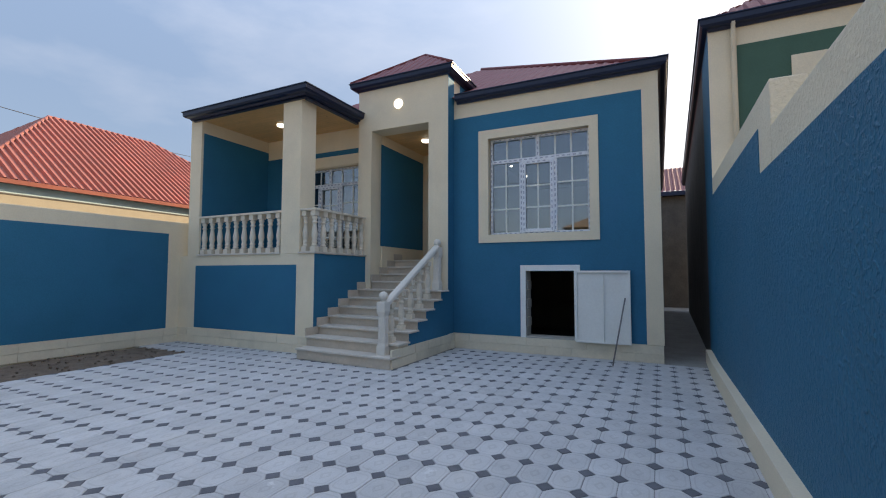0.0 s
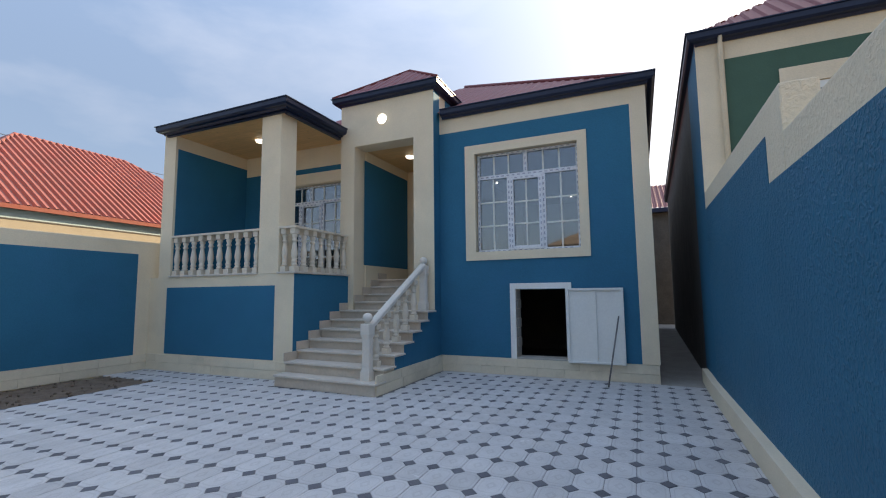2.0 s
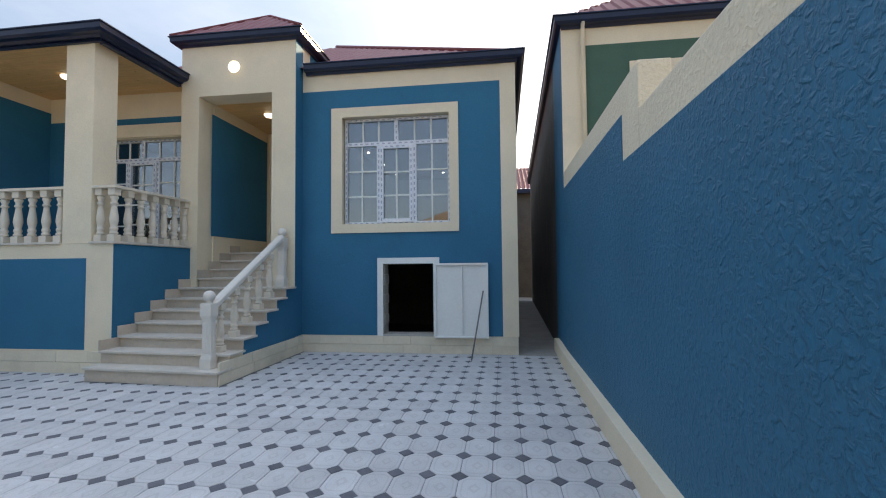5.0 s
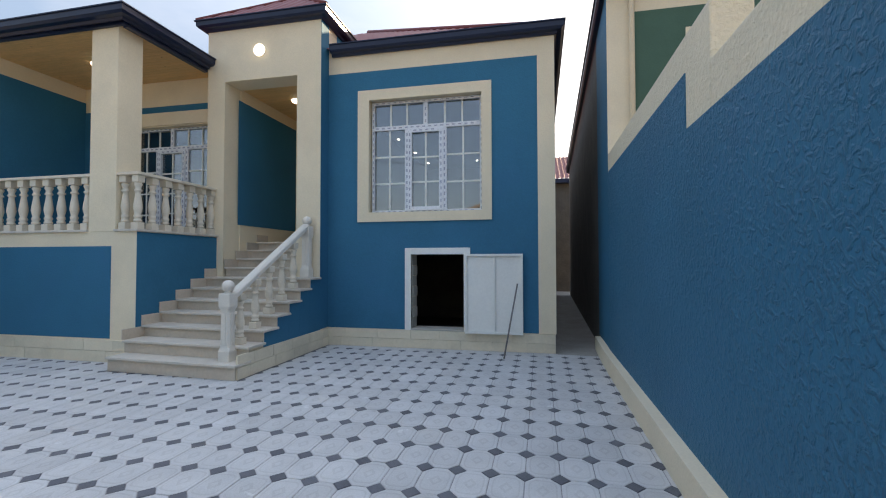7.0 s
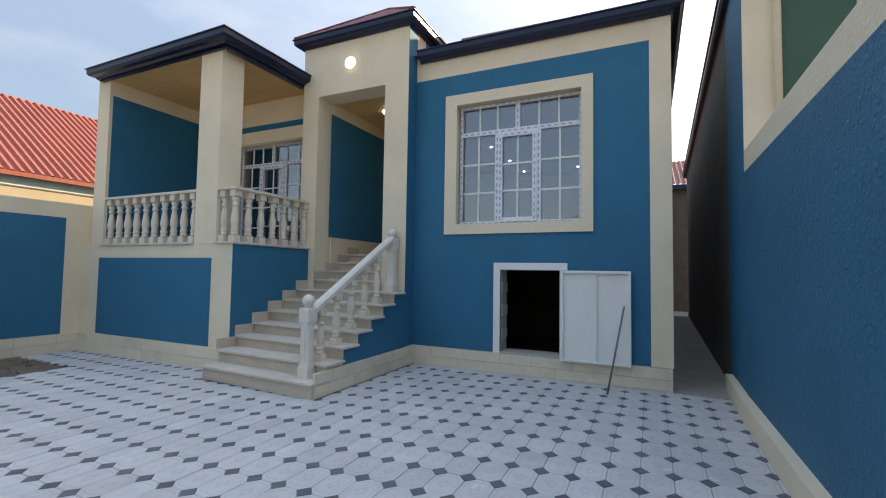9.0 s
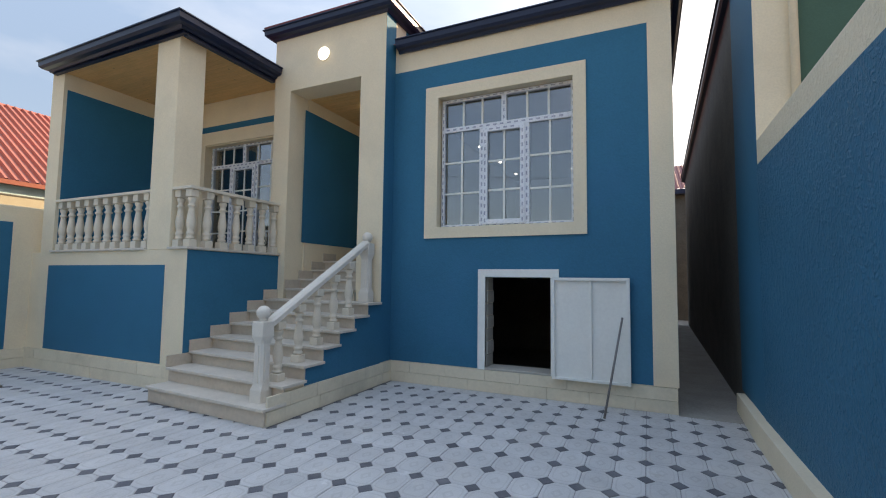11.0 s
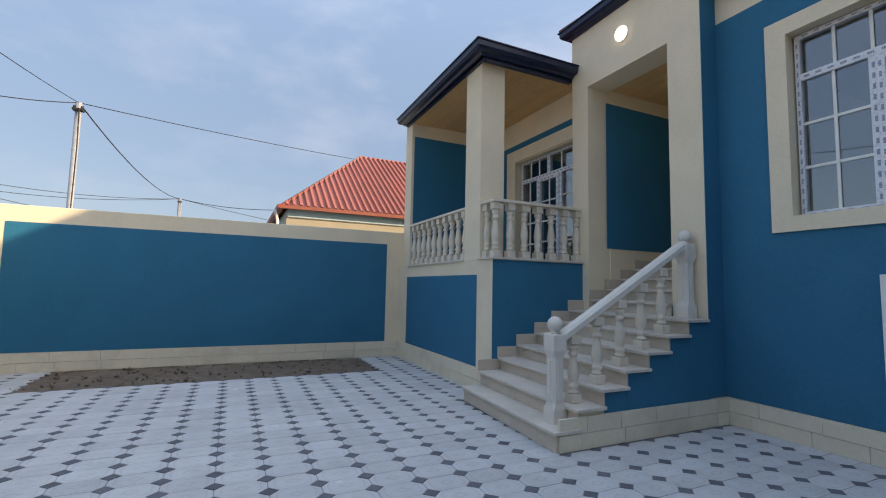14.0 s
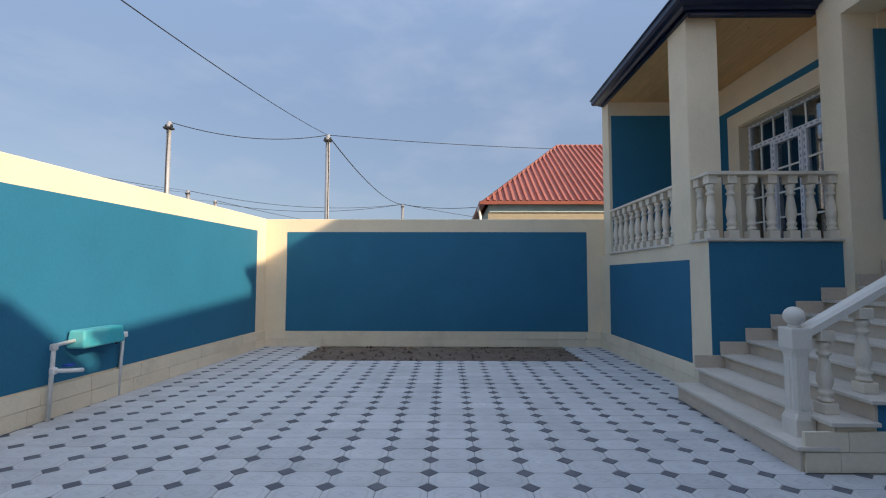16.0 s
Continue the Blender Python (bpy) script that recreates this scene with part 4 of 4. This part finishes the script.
def pole(x, y, h, r, label):
    p = thing("utility_pole", label, "pole", group="utility poles", at=(x, y, -0.12))
    part("shaft", lathe(bmesh.new(), [(r, 0), (r, h * 0.5), (r * 0.8, h * 0.5 + 0.05), (r * 0.8, h + 0.12)], seg=12), M_STEEL, p)
    bm = bmesh.new()
    box(bm, -0.10, 0.14, -0.14, 0.14, h - 0.15, h - 0.09)
    for s in (-0.1, 0.1):
        lathe(bm, [(0.03, h - 0.09), (0.05, h - 0.04), (0.035, h + 0.02)], 0.02, s, 8)
    part("bracket", bm, M_CABLE, p, "black insulator bracket")
    part("drop_cable", tube(bmesh.new(), [(r + 0.02, 0.05, h - 0.1), (r + 0.18, 0.12, h * 0.8), (r + 0.1, 0.08, h * 0.45), (r + 0.05, 0.03, 0.2)], 0.02, 6), M_CABLE, p)
    return p


PA, PB, PC = (-18.0, -1.47, 7.0), (-16.0, -6.62, 6.85), (-40.0, -0.7, 7.75)
pole(PA[0], PA[1], PA[2], 0.11, "tall grey steel utility pole with black wires")
pole(PB[0], PB[1], PB[2], 0.10, "grey steel utility pole beyond the wall")
pole(PC[0], PC[1], PC[2], 0.16, "distant utility pole carrying wires")
pole(-32.0, -15.26, 7.45, 0.16, "distant utility pole carrying wires")
pole(-40.0, -17.46, 8.1, 0.16, "distant utility pole carrying wires")
WIRES = [
    (PA, (-2.9, -1.22, 4.9), 0.25, 0.014), (PA, (-24.0, 17.1, 8.1), 0.3, 0.018), (PA, PC, 0.8, 0.03), (PB, PA, 0.45, 0.02),
    (PC, (-30.0, 8.0, 6.3), 0.5, 0.03), (PC, (-60, 25, 8), 0.8, 0.03),
    ((-6.0, -5.2, 3.45), (-32.0, -15.26, 7.45), 0.15, 0.014), ((-6.0, -5.2, 3.32), (-32.0, -15.1, 7.3), 0.15, 0.014), ((-6.0, -5.2, 3.22), (-40, -17.46, 8.0), 0.2, 0.014),
    ((-32.0, -15.26, 7.45), PC, 0.9, 0.025), ((-40.0, -17.46, 8.1), (-70, 0, 8), 0.9, 0.03), ((-40.0, -17.46, 7.9), PC, 0.9, 0.025),
]
for a, b, dr, r in WIRES:
    solid("overhead_wire", tube(bmesh.new(), sag(a, b, dr * 0.8), r * 0.75, 5), M_CABLE, "thin black overhead wire slung between poles", "wire", group="overhead wires")

# ---- water meter by the back wall ----
tap = thing("garden_tap", "white plastic water pipes with turquoise meter box", "water tap", at=(-0.135, -0.21, 0.02))
PYW = YB + 0.10
part("pipe", tube(bmesh.new(), [(-4.47, PYW - 0.05, -0.03), (-4.44, PYW, 0.655), (-4.455, PYW, 0.68), (-4.48, PYW, 0.688), (-4.75, PYW, 0.705)], 0.019, 10), M_PIPE, tap)
part("pipe", tube(bmesh.new(), [(-5.38, PYW - 0.06, -0.03), (-5.37, PYW - 0.02, 0.655), (-5.355, PYW, 0.685), (-5.2, PYW, 0.70)], 0.019, 10), M_PIPE, tap)
for x, z in ((-4.443, 0.672), (-5.365, 0.672), (-4.448, 0.45)):
    part("elbow", boxes((x - 0.027, x + 0.027, PYW - 0.027, PYW + 0.027, z - 0.032, z + 0.032), bevel=0.013), M_PIPE, tap)
mb = one_box(-5.23, -4.66, YB + 0.02, YB + 0.21, 0.62, 0.80, 0.02)
for v in mb.verts:
    if v.co.z > 0.7:
        v.co.x = -4.945 + (v.co.x + 4.945) * 0.95
        v.co.y = PYW + (v.co.y - PYW) * 0.85
box_part = part("meter_box", mb, M_TURQ, tap, "turquoise enamel meter box")
part("lock", lathe(bmesh.new(), [(0.012, 0.60), (0.012, 0.625)], -5.12, YB + 0.19, 8), M_CABLE, box_part)
spout = part("spout", tube(bmesh.new(), [(-4.45, PYW, 0.45), (-4.46, PYW + 0.07, 0.45), (-4.54, PYW + 0.12, 0.44), (-4.63, PYW + 0.13, 0.425)], 0.02, 10), M_PIPE, tap)
part("handle", boxes((-4.56, -4.48, PYW + 0.05, PYW + 0.12, 0.485, 0.50), bevel=0.005), M_TAPBLUE, spout, "blue tap handle")

# ---- soil strip ----
rnd = random.Random(4)
soil = bmesh.new()
nx, ny = 16, 46
grid = [[soil.verts.new((-9.25 + 1.56 * i / nx, 0.70 + 4.90 * j / ny, -0.02 + 0.035 * noise.noise((i * 0.5, j * 0.5, 3)) + rnd.uniform(-0.008, 0.008))) for j in range(ny + 1)] for i in range(nx + 1)]
for i in range(nx):
    for j in range(ny):
        soil.faces.new((grid[i][j], grid[i + 1][j], grid[i + 1][j + 1], grid[i][j + 1]))
solid("soil_bed", soil, M_SOIL, "strip of bare brown soil along the wall", "soil", "structure")
peb = bmesh.new()
for k in range(170):
    x, yy, r = rnd.uniform(-9.2, -7.75), rnd.uniform(0.78, 5.5), rnd.uniform(0.008, 0.035) * rnd.uniform(0.5, 1)
    g = bmesh.ops.create_icosphere(peb, subdivisions=1, radius=r, matrix=Matrix.Translation((x, yy, 0.0)))
    for v in g["verts"]:
        v.co += Vector((rnd.uniform(-1, 1), rnd.uniform(-1, 1), rnd.uniform(-1, 0.3))) * r * 0.35
solid("pebbles", peb, M_SOIL, "scattered stones and clods on the soil", "stones", "stuff")

# ---- paving, laid last ----
DX, DY, JN = 0.061, 0.066, 0.0025


def octagon(grow):
    hx, hy = PX / 2 - grow, PY / 2 - grow
    return [(hx, -hy + DY), (hx, hy - DY), (hx - DX, hy), (-hx + DX, hy), (-hx, hy - DY), (-hx, -hy + DY), (-hx + DX, -hy), (hx - DX, -hy)]


def lozenge(grow):
    return [(DX - grow, 0), (0, DY - grow), (-DX + grow, 0), (0, -DY + grow)]


def paver(outline):
    """Vertices and faces of a block with a small chamfer."""
    verts = [(*p, -0.03) for p in outline(JN)] + [(*p, -0.003) for p in outline(JN)] + [(*p, 0.0) for p in outline(JN + 0.004)]
    k = len(outline(0))
    faces = [tuple(range(2 * k, 3 * k))]
    for s in (0, k):
        faces += [(s + i, s + (i + 1) % k, s + k + (i + 1) % k, s + k + i) for i in range(k)]
    return verts, faces


def in_yard(x, y):
    if not (XL - 0.05 < x < XR + 0.05 and YB - 0.05 - BACK_SKEW * (x - XL) < y < 8.2):
        return False
    if x < -7.7 and 0.72 < y < 5.58:
        return False
    if y > YBAL + 0.1 and x < -5.5:
        return False
    if y > 6.0 and -5.62 < x < -3.62:
        return False
    return True


for nm, outline, material, ox, oy, zone, dz in (("paver", octagon, M_TILE, 0.0, 0.0, (-2.3, 0.7, 2.2, 8.2), 0.0), ("small_paver", lozenge, M_DOT, PX / 2, PY / 2, (-2.3, 0.7, 2.2, 8.2), -0.001)):
    verts, faces = paver(outline)
    shared = bpy.data.meshes.new(nm)
    shared.from_pydata(verts, [], faces)
    shared.materials.append(material)
    far_v, far_f, made = [], [], 0
    for i in range(-46, 8):
        for j in range(-18, 14):
            x, yy = TX0 + ox + i * PX, TY0 + oy + j * PY
            if not in_yard(x, yy):
                continue
            lift = rnd.uniform(-0.0015, 0.0015) + dz
            if zone[0] < x < zone[1] and zone[2] < yy < zone[3] and made < 300:
                ob = new(nm, shared)
                ob.parent = pavement
                ob.location = (x, yy, lift)
                made += 1
            else:
                s = len(far_v)
                far_v += [(a + x, b + yy, c + lift) for a, b, c in verts]
                far_f += [tuple(q + s for q in f) for f in faces]
    me = bpy.data.meshes.new("outer_" + nm)
    me.from_pydata(far_v, [], far_f)
    me.materials.append(material)
    rest = new("outer_" + nm, me)
    rest.parent = pavement
    tagged(rest, kind="stuff")

# ---- true size ----
for me in bpy.data.meshes:
    me.transform(Matrix.Scale(S, 4))
for ob in bpy.data.objects:
    if ob.type in ("MESH", "EMPTY"):
        ob.location = ob.location * S
